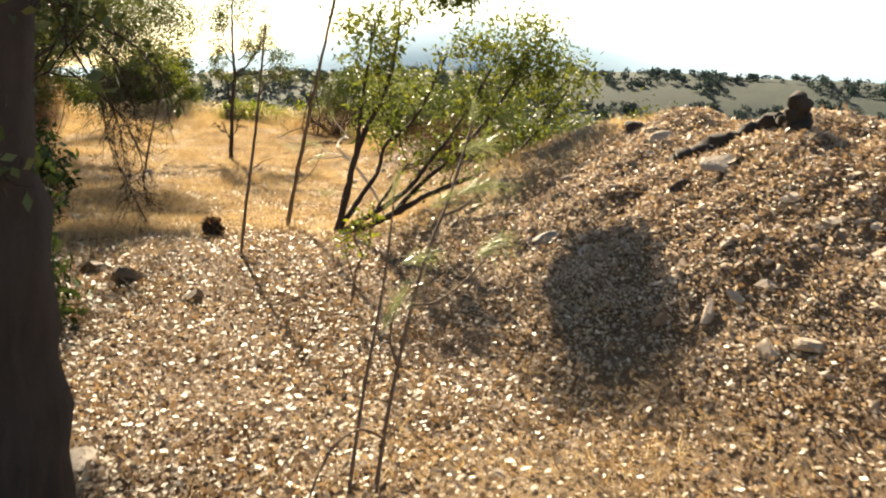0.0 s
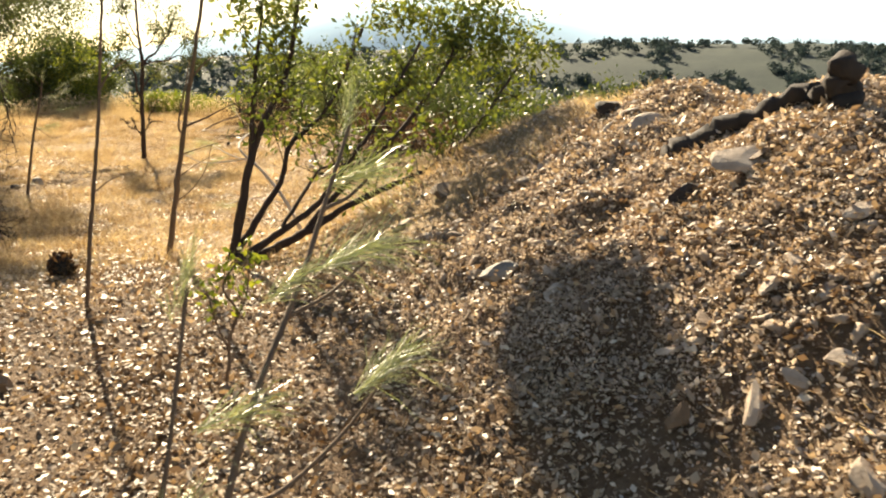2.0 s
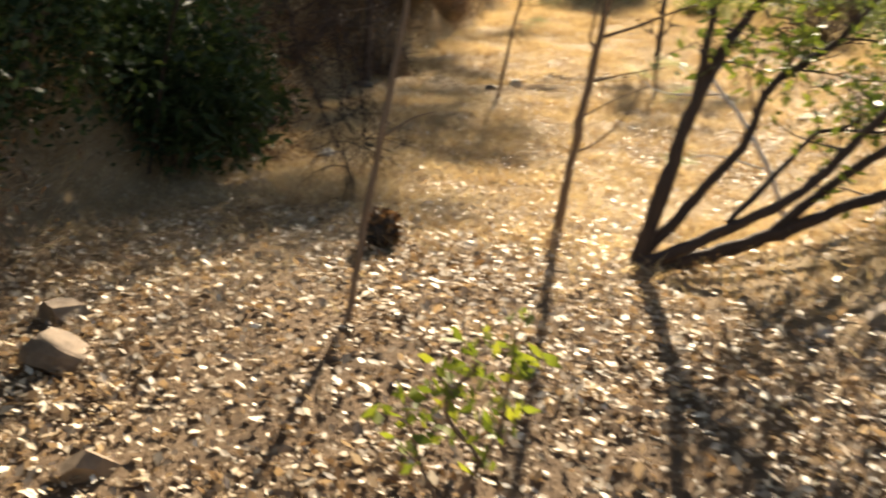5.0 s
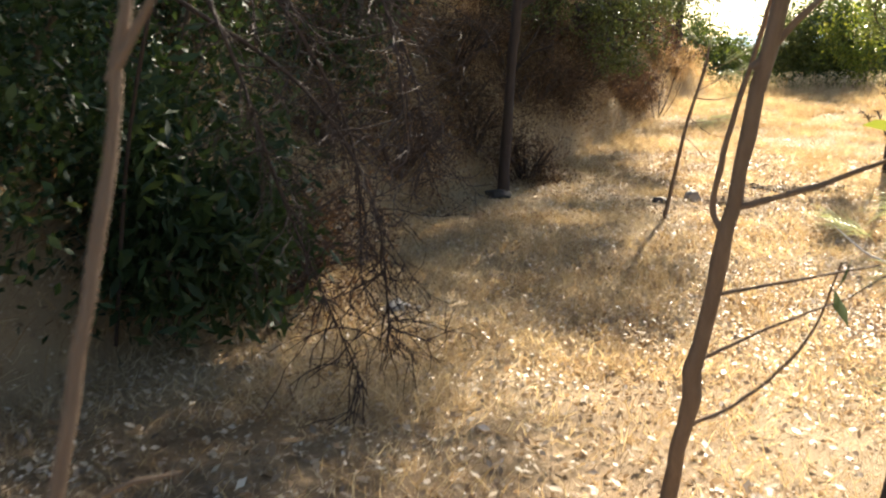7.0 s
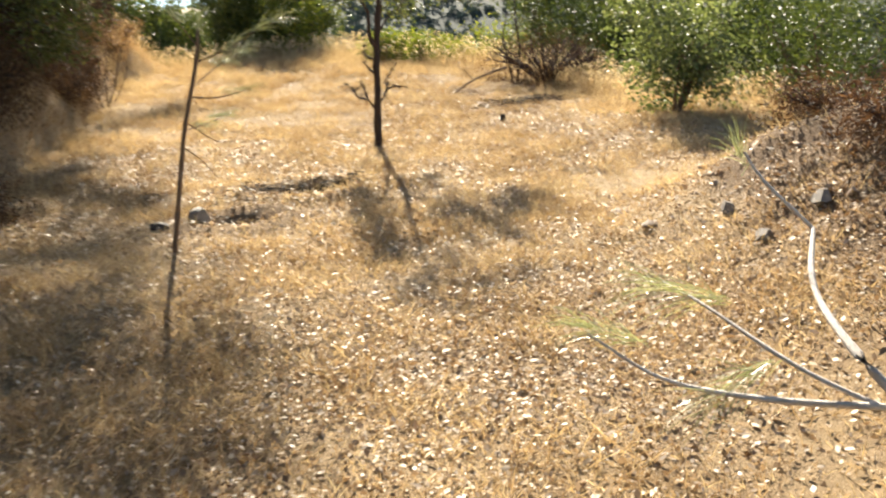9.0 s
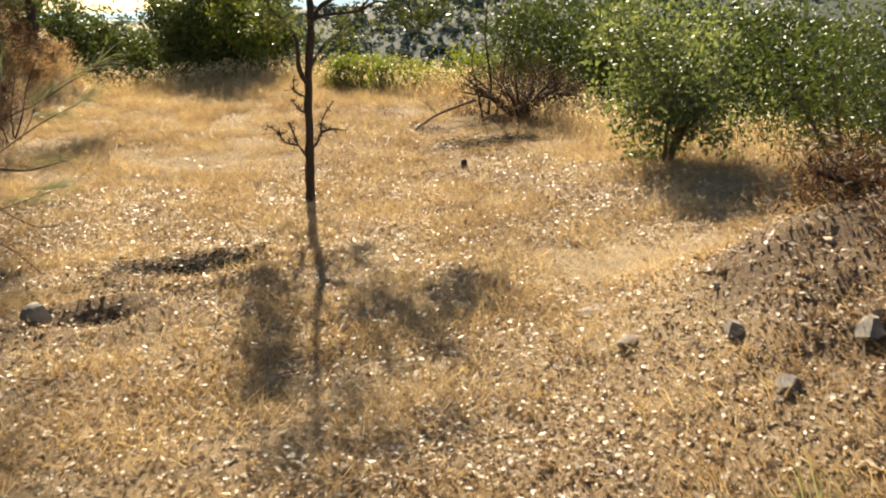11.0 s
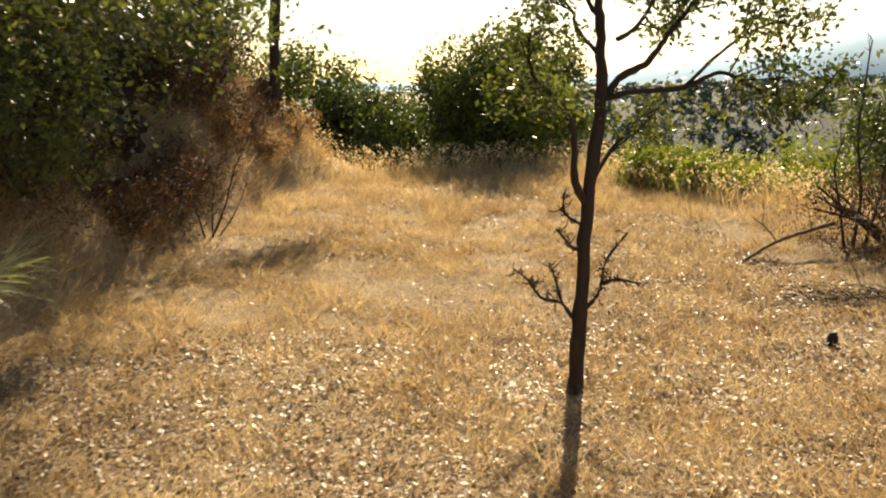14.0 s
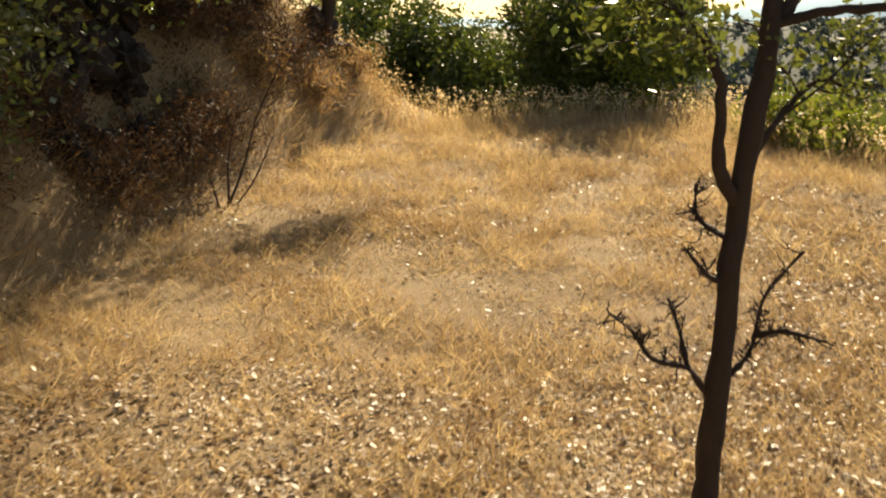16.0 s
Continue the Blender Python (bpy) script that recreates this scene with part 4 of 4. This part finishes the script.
for k, by in enumerate(np.arange(6.4, 17.6, 0.62)):
    if 13.6 < by < 15.9:
        continue
    bx = float(np.interp(by, TOE_Y, TOE_X)) - (0.4 if k % 2 else 0.95)
    shrub("dry_brush", (bx, by), "tangled dry brown brush on the shaded bank", (0.42, 0.42, 0.26), 44, 50, 0.10, MAT_DEAD, 0.042, stems=10, bark_mat=MAT_BARK_DARK, twig=0.4, group="brush on the bank", long=5.0, lift=0.0)
plant("bare_shrub", (3.15, 14.95), "thin dark leafless twigs leaning out of the bank foot", "shrub",
      [([(0, 0, 0), (0.12, -0.02, 0.3), (0.22, 0.02, 0.65), (0.38, 0.0, 1.0)], 0.010, 0.003), ([(0.02, 0, 0), (0.02, 0.02, 0.35), (0.1, 0.0, 0.75)], 0.009, 0.003),
       ([(-0.04, 0, 0), (-0.12, 0, 0.3), (-0.15, 0.03, 0.6)], 0.008, 0.003), ([(0.04, 0, 0), (0.2, 0.05, 0.22), (0.32, 0.08, 0.5)], 0.007, 0.003)],
      MAT_BARK_DARK, twigs=dict(per_metre=12, length=0.2, radius=0.003, start=0.25, fork=2), trunk_name="stem")


for bx, by in ((3.85, 17.3), (4.25, 18.2), (3.3, 16.5)):
    shrub("dry_brush", (bx, by), "tussock of tall dry stalks on the bank's end", (0.24, 0.24, 0.18), 24, 45, 0.07, MAT_BANK_GRASS, 0.07, stems=7, group="brush on the bank", long=8.0, lift=0.1)
for bx, by in ((5.3, 5.2), (5.75, 6.1), (5.0, 4.6), (6.1, 5.4)):
    shrub("dry_brush", (bx, by), "low tangle of dead stalks on the small mound", (0.4, 0.4, 0.14), 40, 50, 0.09, MAT_DEAD, 0.06, stems=7, bark_mat=MAT_BARK_DARK, group="brush on the mound", long=6.0, lift=0.0)


def hanging_twigs():
    ob = empty("dead_branch", (-0.48, 3.3, ground_z(-0.48, 3.3)))
    tagged(ob, "drooping leafless dead branch over the bank foot", "branch")
    for a, b, c, d in (((-0.3, 0.1, 1.9), (0.0, 0.3, 1.5), (0.25, 0.4, 1.0), (0.3, 0.35, 0.45)), ((-0.35, 0.1, 1.8), (-0.1, 0.0, 1.3), (0.05, 0.1, 0.8), (0.35, 0.05, 0.12)),
                       ((-0.3, 0.2, 1.9), (0.2, 0.5, 1.7), (0.45, 0.6, 1.3), (0.55, 0.6, 0.8)), ((-0.3, 0.1, 1.95), (0.1, -0.1, 1.8), (0.4, -0.15, 1.5), (0.5, -0.2, 1.0)), ((-0.32, 0.1, 1.5), (0.1, 0.2, 1.2), (0.35, 0.2, 0.8), (0.42, 0.2, 0.3))):
        t = Tubes(5)
        line = curve([a, b, c, d], 7)
        t.add(line, 0.010, 0.003, 0.3)
        clothe(t, [line], 38, 0.32, 0.0032, start=0.15, fork=3, lift=-0.1, bend=0.35)
        put("twig", t.mesh("twig"), MAT_BARK_DARK, ob)
    base = Tubes(6)
    base.add(curve([(-0.85, 0.9, 0.0), (-0.65, 0.6, 1.0), (-0.3, 0.15, 1.95)], 6), 0.010, 0.008, 0.2)
    put("stem", base.mesh("stem"), MAT_BARK_DARK, ob)


hanging_twigs()


# ---- stones ----
def rock(name, at, size, label, mat, turn=0.0, tilt=(0, 0), sharp=0.35, sink=0.3, seed=1, group=""):
    """A broken stone: a lumpy hull cut by a few flat faces."""
    r = np.random.default_rng(seed)
    bm = bmesh.new()
    bmesh.ops.create_icosphere(bm, subdivisions=3, radius=1)
    for _ in range(13):
        n = Vector(unit(r.normal(size=3)))
        bmesh.ops.bisect_plane(bm, geom=bm.verts[:] + bm.edges[:] + bm.faces[:], plane_co=n * (0.46 + sharp * r.random()), plane_no=n, clear_outer=True)
        edge = [e for e in bm.edges if e.is_boundary]
        if edge:
            bmesh.ops.contextual_create(bm, geom=edge)
    bmesh.ops.triangulate(bm, faces=bm.faces[:])
    for v in bm.verts:
        v.co += v.co.normalized() * 0.06 * (noise.noise(v.co * 2.4 + Vector((seed, 0, 0))))
        v.co = Vector((v.co.x * size[0], v.co.y * size[1], v.co.z * size[2]))
    me = bpy.data.meshes.new(name)
    bm.to_mesh(me)
    bm.free()
    ob = put(name, me, mat)
    ob.location = (at[0], at[1], ground_z(at[0], at[1]) + size[2] * (1 - 2 * sink) * 0.4)
    ob.rotation_euler = (Euler((radians(tilt[0]), radians(tilt[1]), 0)).to_matrix() @ Euler((0, 0, radians(turn))).to_matrix()).to_euler()
    return tagged(ob, label, "rock", group)


def earth_lump(at, r, seed):
    """A ragged clod of root-bound earth that juts from the bank. Its near-black colour holds the hollow's shade."""
    bm = bmesh.new()
    bmesh.ops.create_icosphere(bm, subdivisions=4, radius=1)
    for v in bm.verts:
        q = v.co + Vector((seed * 3.7, 0, 0))
        v.co *= r * (1 + 0.55 * noise.noise(q * 1.7) + 0.3 * noise.noise(q * 4.5) + 0.16 * noise.noise(q * 11))
    me = bpy.data.meshes.new("earth_overhang")
    bm.to_mesh(me)
    bm.free()
    ob = put("earth_overhang", me, MAT_SHADED_EARTH, at=(at[0], at[1], ground_z(*at) + 0.25 * r))
    return tagged(ob, "jutting lump of root-bound earth on the bank, shade put into its near-black colour", "earth", "earth overhangs")


def charred_wood(name, nodes, r0, r1, label):
    """A burnt, knotty piece of wood lying on or standing in the ground; nodes: x, y, height over the ground."""
    line = curve([(x, y, ground_z(x, y) + h) for x, y, h in nodes], 6)
    line[1:-1] += rng.normal(size=(len(line) - 2, 3)) * r0 * 0.15
    line = np.concatenate([line[:1], line, line[-1:]])
    t = Tubes(11)
    t.add(line, r0, r1, 0.25)
    v = t.v[0]
    v += rng.normal(size=v.shape) * r0 * 0.07
    v[:11] = line[0] + (v[:11] - line[0]) * 0.05
    v[-11:] = line[-1] + (v[-11:] - line[-1]) * 0.05
    return tagged(put(name, t.mesh(name), MAT_CHARRED), label, "charred wood")


PALE, FOOT = "pale broken stone on the mound's face", "pale broken stone at the mound's foot"
rock("rock_slab", (1.42, -1.93), (0.21, 0.12, 0.035), "flat pale shale slab lying on the spoil mound", MAT_SHALE, -41, (16, -24), seed=3, sink=0.1)
charred_wood("charred_log", [(1.74, -1.26, -0.01), (1.88, -1.42, 0.02), (1.98, -1.62, 0.035), (2.02, -1.85, 0.03), (1.98, -2.08, 0.0)], 0.075, 0.05, "long dark charred log along the mound's crest")
charred_wood("stump", [(1.84, -2.14, -0.05), (1.85, -2.13, 0.08), (1.84, -2.15, 0.2)], 0.085, 0.065, "short charred stump on the mound's crest")
rock("rock_slab", (2.08, -0.86), (0.13, 0.07, 0.025), "tilted pale shale slab near the mound's crest", MAT_SHALE, -20, (28, -30), seed=7, sink=0.0)
rock("rock_slab", (1.78, -0.42), (0.11, 0.05, 0.022), "tilted pale shale slab near the mound's crest", MAT_SHALE, -10, (20, -35), seed=8, sink=0.0)
rock("clod", (2.32, -0.42), (0.11, 0.09, 0.07), "dark clod of earth on the mound's crest", MAT_DARK_ROCK, 30, (0, -20), seed=30)
rock("clod", (1.23, -1.70), (0.10, 0.08, 0.07), "dark clod of earth on the mound's face", MAT_DARK_ROCK, 70, (0, -20), seed=31)
rock("rock", (0.81, -2.47), (0.06, 0.04, 0.03), PALE, MAT_SHALE, 50, (0, -25), seed=9, sink=0.1)
rock("rock", (0.65, -2.47), (0.09, 0.035, 0.025), PALE, MAT_SHALE, 10, (0, -20), seed=10, sink=0.1)
rock("rock", (1.05, -2.61), (0.08, 0.05, 0.03), PALE, MAT_SHALE, -30, (0, -25), seed=32, sink=0.1)
rock("rock", (0.13, -2.44), (0.06, 0.05, 0.085), "upright tan stone at the mound's foot", MAT_ROCK, 20, (10, 0), seed=11, sink=0.15)
rock("rock", (0.24, -2.65), (0.12, 0.045, 0.04), "long pale stone at the mound's foot", MAT_SHALE, 20, (0, -32), seed=12, sink=0.0)
rock("rock", (0.08, -3.11), (0.09, 0.05, 0.035), FOOT, MAT_SHALE, 30, (10, -25), seed=33, sink=0.1)
rock("rock", (0.16, -3.26), (0.08, 0.06, 0.05), FOOT, MAT_SHALE, 75, (0, -20), seed=34, sink=0.1)
# Black lump set into the dent to give the hollow its dark shade.
rock("clod", (0.0, -1.74), (0.09, 0.07, 0.05), "black lump standing in for shade in a small hollow at the mound's foot", MAT_CHARRED, 20, (0, -10), seed=35)
rock("rock", (0.83, -0.92), (0.13, 0.07, 0.04), "flat grey stone at the mound's foot", MAT_GREY_ROCK, -30, (0, -20), seed=36, sink=0.1)
rock("rock", (-1.17, 0.28), (0.11, 0.08, 0.08), "wedge-shaped brown rock half sunk in leaf litter", MAT_ROCK, 30, (0, 12), seed=13)
rock("rock", (-1.35, 0.97), (0.15, 0.13, 0.11), "angular brown boulder at the bank foot", MAT_ROCK, 60, (0, 10), seed=14, sink=0.45)
rock("rock", (-1.40, 1.40), (0.14, 0.11, 0.09), "angular brown boulder at the bank foot", MAT_ROCK, 15, (0, 0), seed=16, sink=0.45)
rock("rock", (-2.72, -1.78), (0.16, 0.11, 0.05), "flat pale stone under the old oak", MAT_SHALE, 20, (0, 0), seed=41)
rock("stump", (6.55, 11.07), (0.03, 0.03, 0.09), "small dark stub standing in the dry grass", MAT_CHARRED, 0, (0, 8), seed=42, sharp=0.5, sink=0.2)
# Most of these lumps fill the bank's hollow in place of its shade.
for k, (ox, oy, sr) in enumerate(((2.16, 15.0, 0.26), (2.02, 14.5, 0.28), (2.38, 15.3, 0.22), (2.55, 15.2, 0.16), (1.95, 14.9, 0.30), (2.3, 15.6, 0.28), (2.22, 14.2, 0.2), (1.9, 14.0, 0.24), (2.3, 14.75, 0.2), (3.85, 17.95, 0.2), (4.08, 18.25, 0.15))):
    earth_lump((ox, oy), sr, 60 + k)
rock("rock", (2.22, 8.48), (0.10, 0.09, 0.08), "rounded grey rock beside the stick sapling", MAT_GREY_ROCK, 10, (0, 0), seed=17, sharp=0.45)
rock("rock", (1.95, 8.5), (0.08, 0.07, 0.05), "small dark rock beside the stick sapling", MAT_DARK_ROCK, 10, (0, 0), seed=18)
rock("rock", (4.62, 5.94), (0.07, 0.06, 0.06), "pale grey stone at the second mound's foot", MAT_GREY_ROCK, 40, (0, 0), seed=19)
rock("rock", (4.35, 5.42), (0.08, 0.07, 0.05), "pale grey stone at the second mound's foot", MAT_GREY_ROCK, 70, (0, 0), seed=20)
rock("rock", (4.72, 5.35), (0.09, 0.08, 0.06), "grey stone at the second mound's foot", MAT_GREY_ROCK, 15, (0, 0), seed=21)
rock("rock", (-0.13, 5.15), (0.13, 0.09, 0.05), "flat pale stone in the shaded grass", MAT_GREY_ROCK, 30, (0, 0), seed=40)
rock("clod", (1.66, 0.37), (0.13, 0.09, 0.06), "dark clod of earth and leaves on the grassy slope", MAT_ROCK, 40, (0, -15), seed=43)
rock("clod", (1.13, 0.35), (0.10, 0.06, 0.04), "matted straw clod on the slope's foot", MAT_ROCK, 0, (0, -10), seed=44)
rock("clod", (3.95, 3.03), (0.16, 0.09, 0.08), "dark clod of earth and straw on the grassy slope", MAT_ROCK, 30, (0, 0), seed=22)
rock("log", (2.07, 1.71), (0.16, 0.07, 0.06), "short weathered log in the grass", MAT_ROCK, 70, (0, 0), seed=23)
rock("clod", (4.83, 7.09), (0.13, 0.09, 0.03), "dark clod of earth in the dry grass", MAT_ROCK, 20, (0, 0), seed=24)
rock("clod", (4.52, 6.50), (0.10, 0.07, 0.03), "dark clod of earth in the dry grass", MAT_ROCK, 50, (0, 0), seed=25)
rock("clod", (3.30, 9.12), (0.19, 0.10, 0.05), "dark burnt clod in a scraped hollow", MAT_DARK_ROCK, 15, (0, 0), seed=26)
rock("clod", (2.50, 8.46), (0.10, 0.06, 0.04), "dark clod in a scraped hollow", MAT_DARK_ROCK, 40, (0, 0), seed=27)
rock("stump", (0.52, 8.55), (0.15, 0.12, 0.08), "low dark stump at the bank foot", MAT_CHARRED, 15, (0, 0), seed=28)
for k in range(120):
    v = rng.random() ** 0.8
    y = -3.6 + 4.6 * rng.random()
    crest = np.interp(y, [-4.5, -2.2, 0.1, 1.5], [1.9, 2.15, 2.95, 3.4])
    x = crest - 0.1 - 1.75 * v
    s = 0.016 + 0.045 * rng.random() ** 2.2
    rock("stone", (x, y), (s * 1.7, s, s * 0.38), "small flat shale stone on the spoil mound", MAT_SHALE if rng.random() < 0.65 else MAT_ROCK,
         360 * rng.random(), (rng.normal() * 15, -22 + rng.normal() * 12), seed=100 + k, group="stones on the mound")


def pine_cone():
    """An open cone: an egg with rings of lifted scales."""
    ob = empty("cone_bush", (-0.19, 1.92, ground_z(-0.19, 1.92) + 0.085))
    tagged(ob, "round dark brown spiny tussock ball on the leaf litter", "tussock")
    bm = bmesh.new()
    bmesh.ops.create_icosphere(bm, subdivisions=3, radius=0.072)
    me = bpy.data.meshes.new("core")
    for v in bm.verts:
        v.co *= 1 + 0.25 * noise.noise(v.co * 30)
    bm.to_mesh(me)
    bm.free()
    put("core", me, MAT_CHARRED, ob)
    d = unit(rng.normal(size=(420, 3)))
    tagged(put("scale_cover", leaves_mesh("scale_cover", d * 0.068, 0.045, 1.8), MAT_DEAD, ob), kind="stuff")


pine_cone()


# ---- ground cover ----
def fallen_leaves():
    n = 1250000
    x, y = rng.uniform(-5.5, 7.5, n), rng.uniform(-5.5, 17.5, n)
    straw = straw_share(x, y)
    patch = octaves(x, y, 1.6, 4, 51)
    p = (1 - straw) ** 1.2 * (0.42 + 0.8 * smooth(0.3, 0.72, patch)) * (0.3 + 0.7 * (1 - smooth(0.8, 4.5, y)))
    p = p + 0.2 * np.exp(-(((x - 2.7) / 1.4) ** 2 + ((y - 7.2) / 3.0) ** 2)) + 0.12 * np.exp(-((x - 4.9) ** 2 + (y - 11) ** 2) / 2.5)
    p = p * (1 + 0.25 * smooth(0.3, 1.0, berm_height(x, y)) * (y < 1)) * np.where((x > 0.3) & (y < 0.6), 0.7, 1.0) + 0.03 + 0.62 * smooth(3, 5, y) * (1 - 0.8 * smooth(12, 16, y)) * smooth(0.32, 0.66, octaves(x, y, 0.9, 3, 53) + 0.10 * smooth(2.5, 4.5, x - 0.2 * (y - 8)))
    keep = rng.random(n) < p * 0.95
    x, y = x[keep], y[keep]
    at = np.stack([x, y, land(x, y) + 0.006 + 0.02 * rng.random(len(x)) ** 2], 1)
    ob = put("leaf_litter", leaves_mesh("leaf_litter", at, (0.013 + 0.036 * rng.random(len(x)) ** 1.8) * (1 - 0.22 * smooth(1.5, 6, y)), 1.8, flat=0.5, vary=0.3), MAT_LITTER)
    tagged(ob, "pale curled fallen leaves over the ground", "leaf litter", kind="stuff")


def stone_chips():
    n = 60000
    x, y = rng.uniform(-0.6, 7.5, n), rng.uniform(-5, 8, n)
    b = berm_height(x, y)
    keep = rng.random(n) < smooth(0.12, 0.5, b) * (1 - 0.8 * straw_share(x, y)) * np.where(y > 4, 0.25, 1.0)
    x, y = x[keep], y[keep]
    m = len(x)
    c = np.stack([x, y, land(x, y)], 1)
    box = np.array([[-1, -1, -1], [1, -1, -1], [1, 1, -1], [-1, 1, -1], [-0.8, -0.7, 1], [0.7, -0.8, 1], [0.8, 0.7, 1], [-0.7, 0.8, 1]], float)
    s = (0.004 + 0.02 * rng.random(m) ** 5)[:, None, None] * np.stack([1 + rng.random(m), np.ones(m), 0.25 + 0.4 * rng.random(m)], 1)[:, None]
    v = box[None] * s * (1 + 0.3 * rng.normal(size=(m, 8, 1)))
    a = rng.uniform(0, 6.28, m)
    ca, sa = np.cos(a)[:, None], np.sin(a)[:, None]
    tip = rng.normal(size=m)[:, None] * 0.45 - 0.3
    vx, vz = v[..., 0] * np.cos(tip) - v[..., 2] * np.sin(tip), v[..., 0] * np.sin(tip) + v[..., 2] * np.cos(tip)
    v = np.stack([vx * ca - v[..., 1] * sa, vx * sa + v[..., 1] * ca, vz], -1) + c[:, None]
    quad = np.array([[0, 3, 2, 1], [4, 5, 6, 7], [0, 1, 5, 4], [1, 2, 6, 5], [2, 3, 7, 6], [3, 0, 4, 7]])
    f = (np.arange(m)[:, None, None] * 8 + quad).reshape(-1, 4)
    ob = put("stone_chips", fast_mesh("stone_chips", v.reshape(-1, 3), f), MAT_CHIP)
    tagged(ob, "broken shale chips over the spoil mound", "stone chips", kind="stuff")


def shale_flakes():
    """Thin flakes lying at all angles over the mound's face."""
    n = 260000
    x, y = rng.uniform(-0.4, 3.6, n), rng.uniform(-5.2, 0.8, n)
    keep = rng.random(n) < smooth(0.08, 0.4, berm_height(x, y)) * (1 - 0.9 * straw_share(x, y)) * (0.3 + 0.9 * smooth(0.3, 0.7, octaves(x, y, 2.4, 4, 57)))
    x, y = x[keep], y[keep]
    at = np.stack([x, y, land(x, y) + 0.004], 1)
    tagged(put("shale_flakes", leaves_mesh("shale_flakes", at, 0.011 + 0.020 * rng.random(len(x)) ** 2, 1.7, flat=0.15, vary=0.4), MAT_FLAKE), "tan flakes and leaves over the mound's face", "flakes", kind="stuff")


def blades(name, x, y, height, width, lean, mat, label, heads=None):
    n = len(x)
    z = land(x, y) - 0.01
    base = np.stack([x, y, z], 1)
    d = np.concatenate([rng.normal(size=(n, 2)) * lean, np.ones((n, 1))], 1)
    d = unit(d)
    side = unit(np.cross(d, rng.normal(size=(n, 3)))) * width
    h = height[:, None]
    mid = base + d * h * 0.55
    droop = np.concatenate([rng.normal(size=(n, 2)) * 0.35, -0.12 * np.ones((n, 1))], 1)
    tip = mid + unit(d + droop) * h * 0.5
    v = np.stack([base - side, base + side, mid + side * 0.8, mid - side * 0.8, tip], 1).reshape(-1, 3)
    o = np.arange(n)[:, None] * 5
    f = np.concatenate([o + [0, 1, 2], o + [0, 2, 3], o + [3, 2, 4]])
    tagged(put(name, fast_mesh(name, v, f), mat), label, "grass", kind="stuff")
    return tip


def burnt_patch(at, reach, count):
    """A flat mat of blackened stalks round a scraped hollow."""
    x, y = at[0] + rng.normal(size=count) * reach[0], at[1] + rng.normal(size=count) * reach[1]
    w = np.stack([x, y, land(x, y) + 0.01 + 0.03 * rng.random(count)], 1)
    ob = put("burnt_stalks", leaves_mesh("burnt_stalks", w, 0.09, 9.0, flat=0.85), MAT_CHARRED)
    tagged(ob, "mat of blackened stalks round a scraped hollow", "dead stalks", kind="stuff")


burnt_patch((3.25, 9.12), (0.26, 0.09), 700)
burnt_patch((2.5, 8.46), (0.07, 0.045), 90)
burnt_patch((7.5, 11.9), (0.35, 0.14), 700)


def dry_grass():
    n = 900000
    x, y = rng.uniform(-3.2, 9.5, n), rng.uniform(-4.6, 19.5, n)
    s = straw_share(x, y)
    tuft = octaves(x, y, 2.6, 3, 61)
    near = np.hypot(x - 2.5, y - 6)
    p = s ** 0.9 * (0.35 + 0.9 * smooth(0.32, 0.68, tuft)) * (0.65 + 0.5 * smooth(0.35, 0.6, octaves(x, y, 0.7, 3, 63))) * (1 - 0.35 * smooth(6, 14, near)) * (1 - 0.75 * smooth(0, 1.5, outside(x, y)))
    keep = rng.random(n) < p
    x, y, t = x[keep], y[keep], tuft[keep]
    tall = (0.025 + 0.12 * t) * (0.5 + 1.0 * rng.random(len(x))) * (1 + 0.7 * smooth(12, 18, y))
    blades("dry_grass", x, y, tall, 0.0017, 1.1, MAT_STRAW, "short golden dry grass over the field")
    n = 26000
    k = rng.random(n)
    x = rng.uniform(3.4, 10, n)
    y = rng.uniform(7.5, 19.5, n)
    e = outside(x + 0.9, y + 0.9)
    keep = (e > 0) & (e < 1.9) & (rng.random(n) < 0.8)
    x, y = x[keep], y[keep]
    tip = blades("wild_oats", x, y, rng.uniform(0.2, 0.42, len(x)), 0.002, 0.3, MAT_STRAW, "tall dry wild oats along the brow")
    pick = rng.random(len(tip)) < 0.45
    heads = (tip[pick][:, None] + rng.normal(size=(pick.sum(), 4, 3)) * [0.012, 0.012, 0.02]).reshape(-1, 3)
    tagged(put("oat_heads", leaves_mesh("oat_heads", heads, 0.03, 2.6, hang=0.4), MAT_OATS), "pale drooping oat heads along the brow", "grass", kind="stuff")
    n = 300000
    x, y = rng.uniform(-5, 6, n), rng.uniform(-3, 19, n)
    d = bank_depth(x, y)
    keep = (d > 0) & (d < 3.2) & (rng.random(n) < 0.8 * smooth(0.25, 0.65, octaves(x, y, 1.5, 3, 71)))
    x, y = x[keep], y[keep]
    blades("bank_grass", x, y, rng.uniform(0.08, 0.30, len(x)), 0.0022, 1.1, MAT_BANK_GRASS, "long dry grass hanging down the bank")


fallen_leaves()
stone_chips()
shale_flakes()
dry_grass()
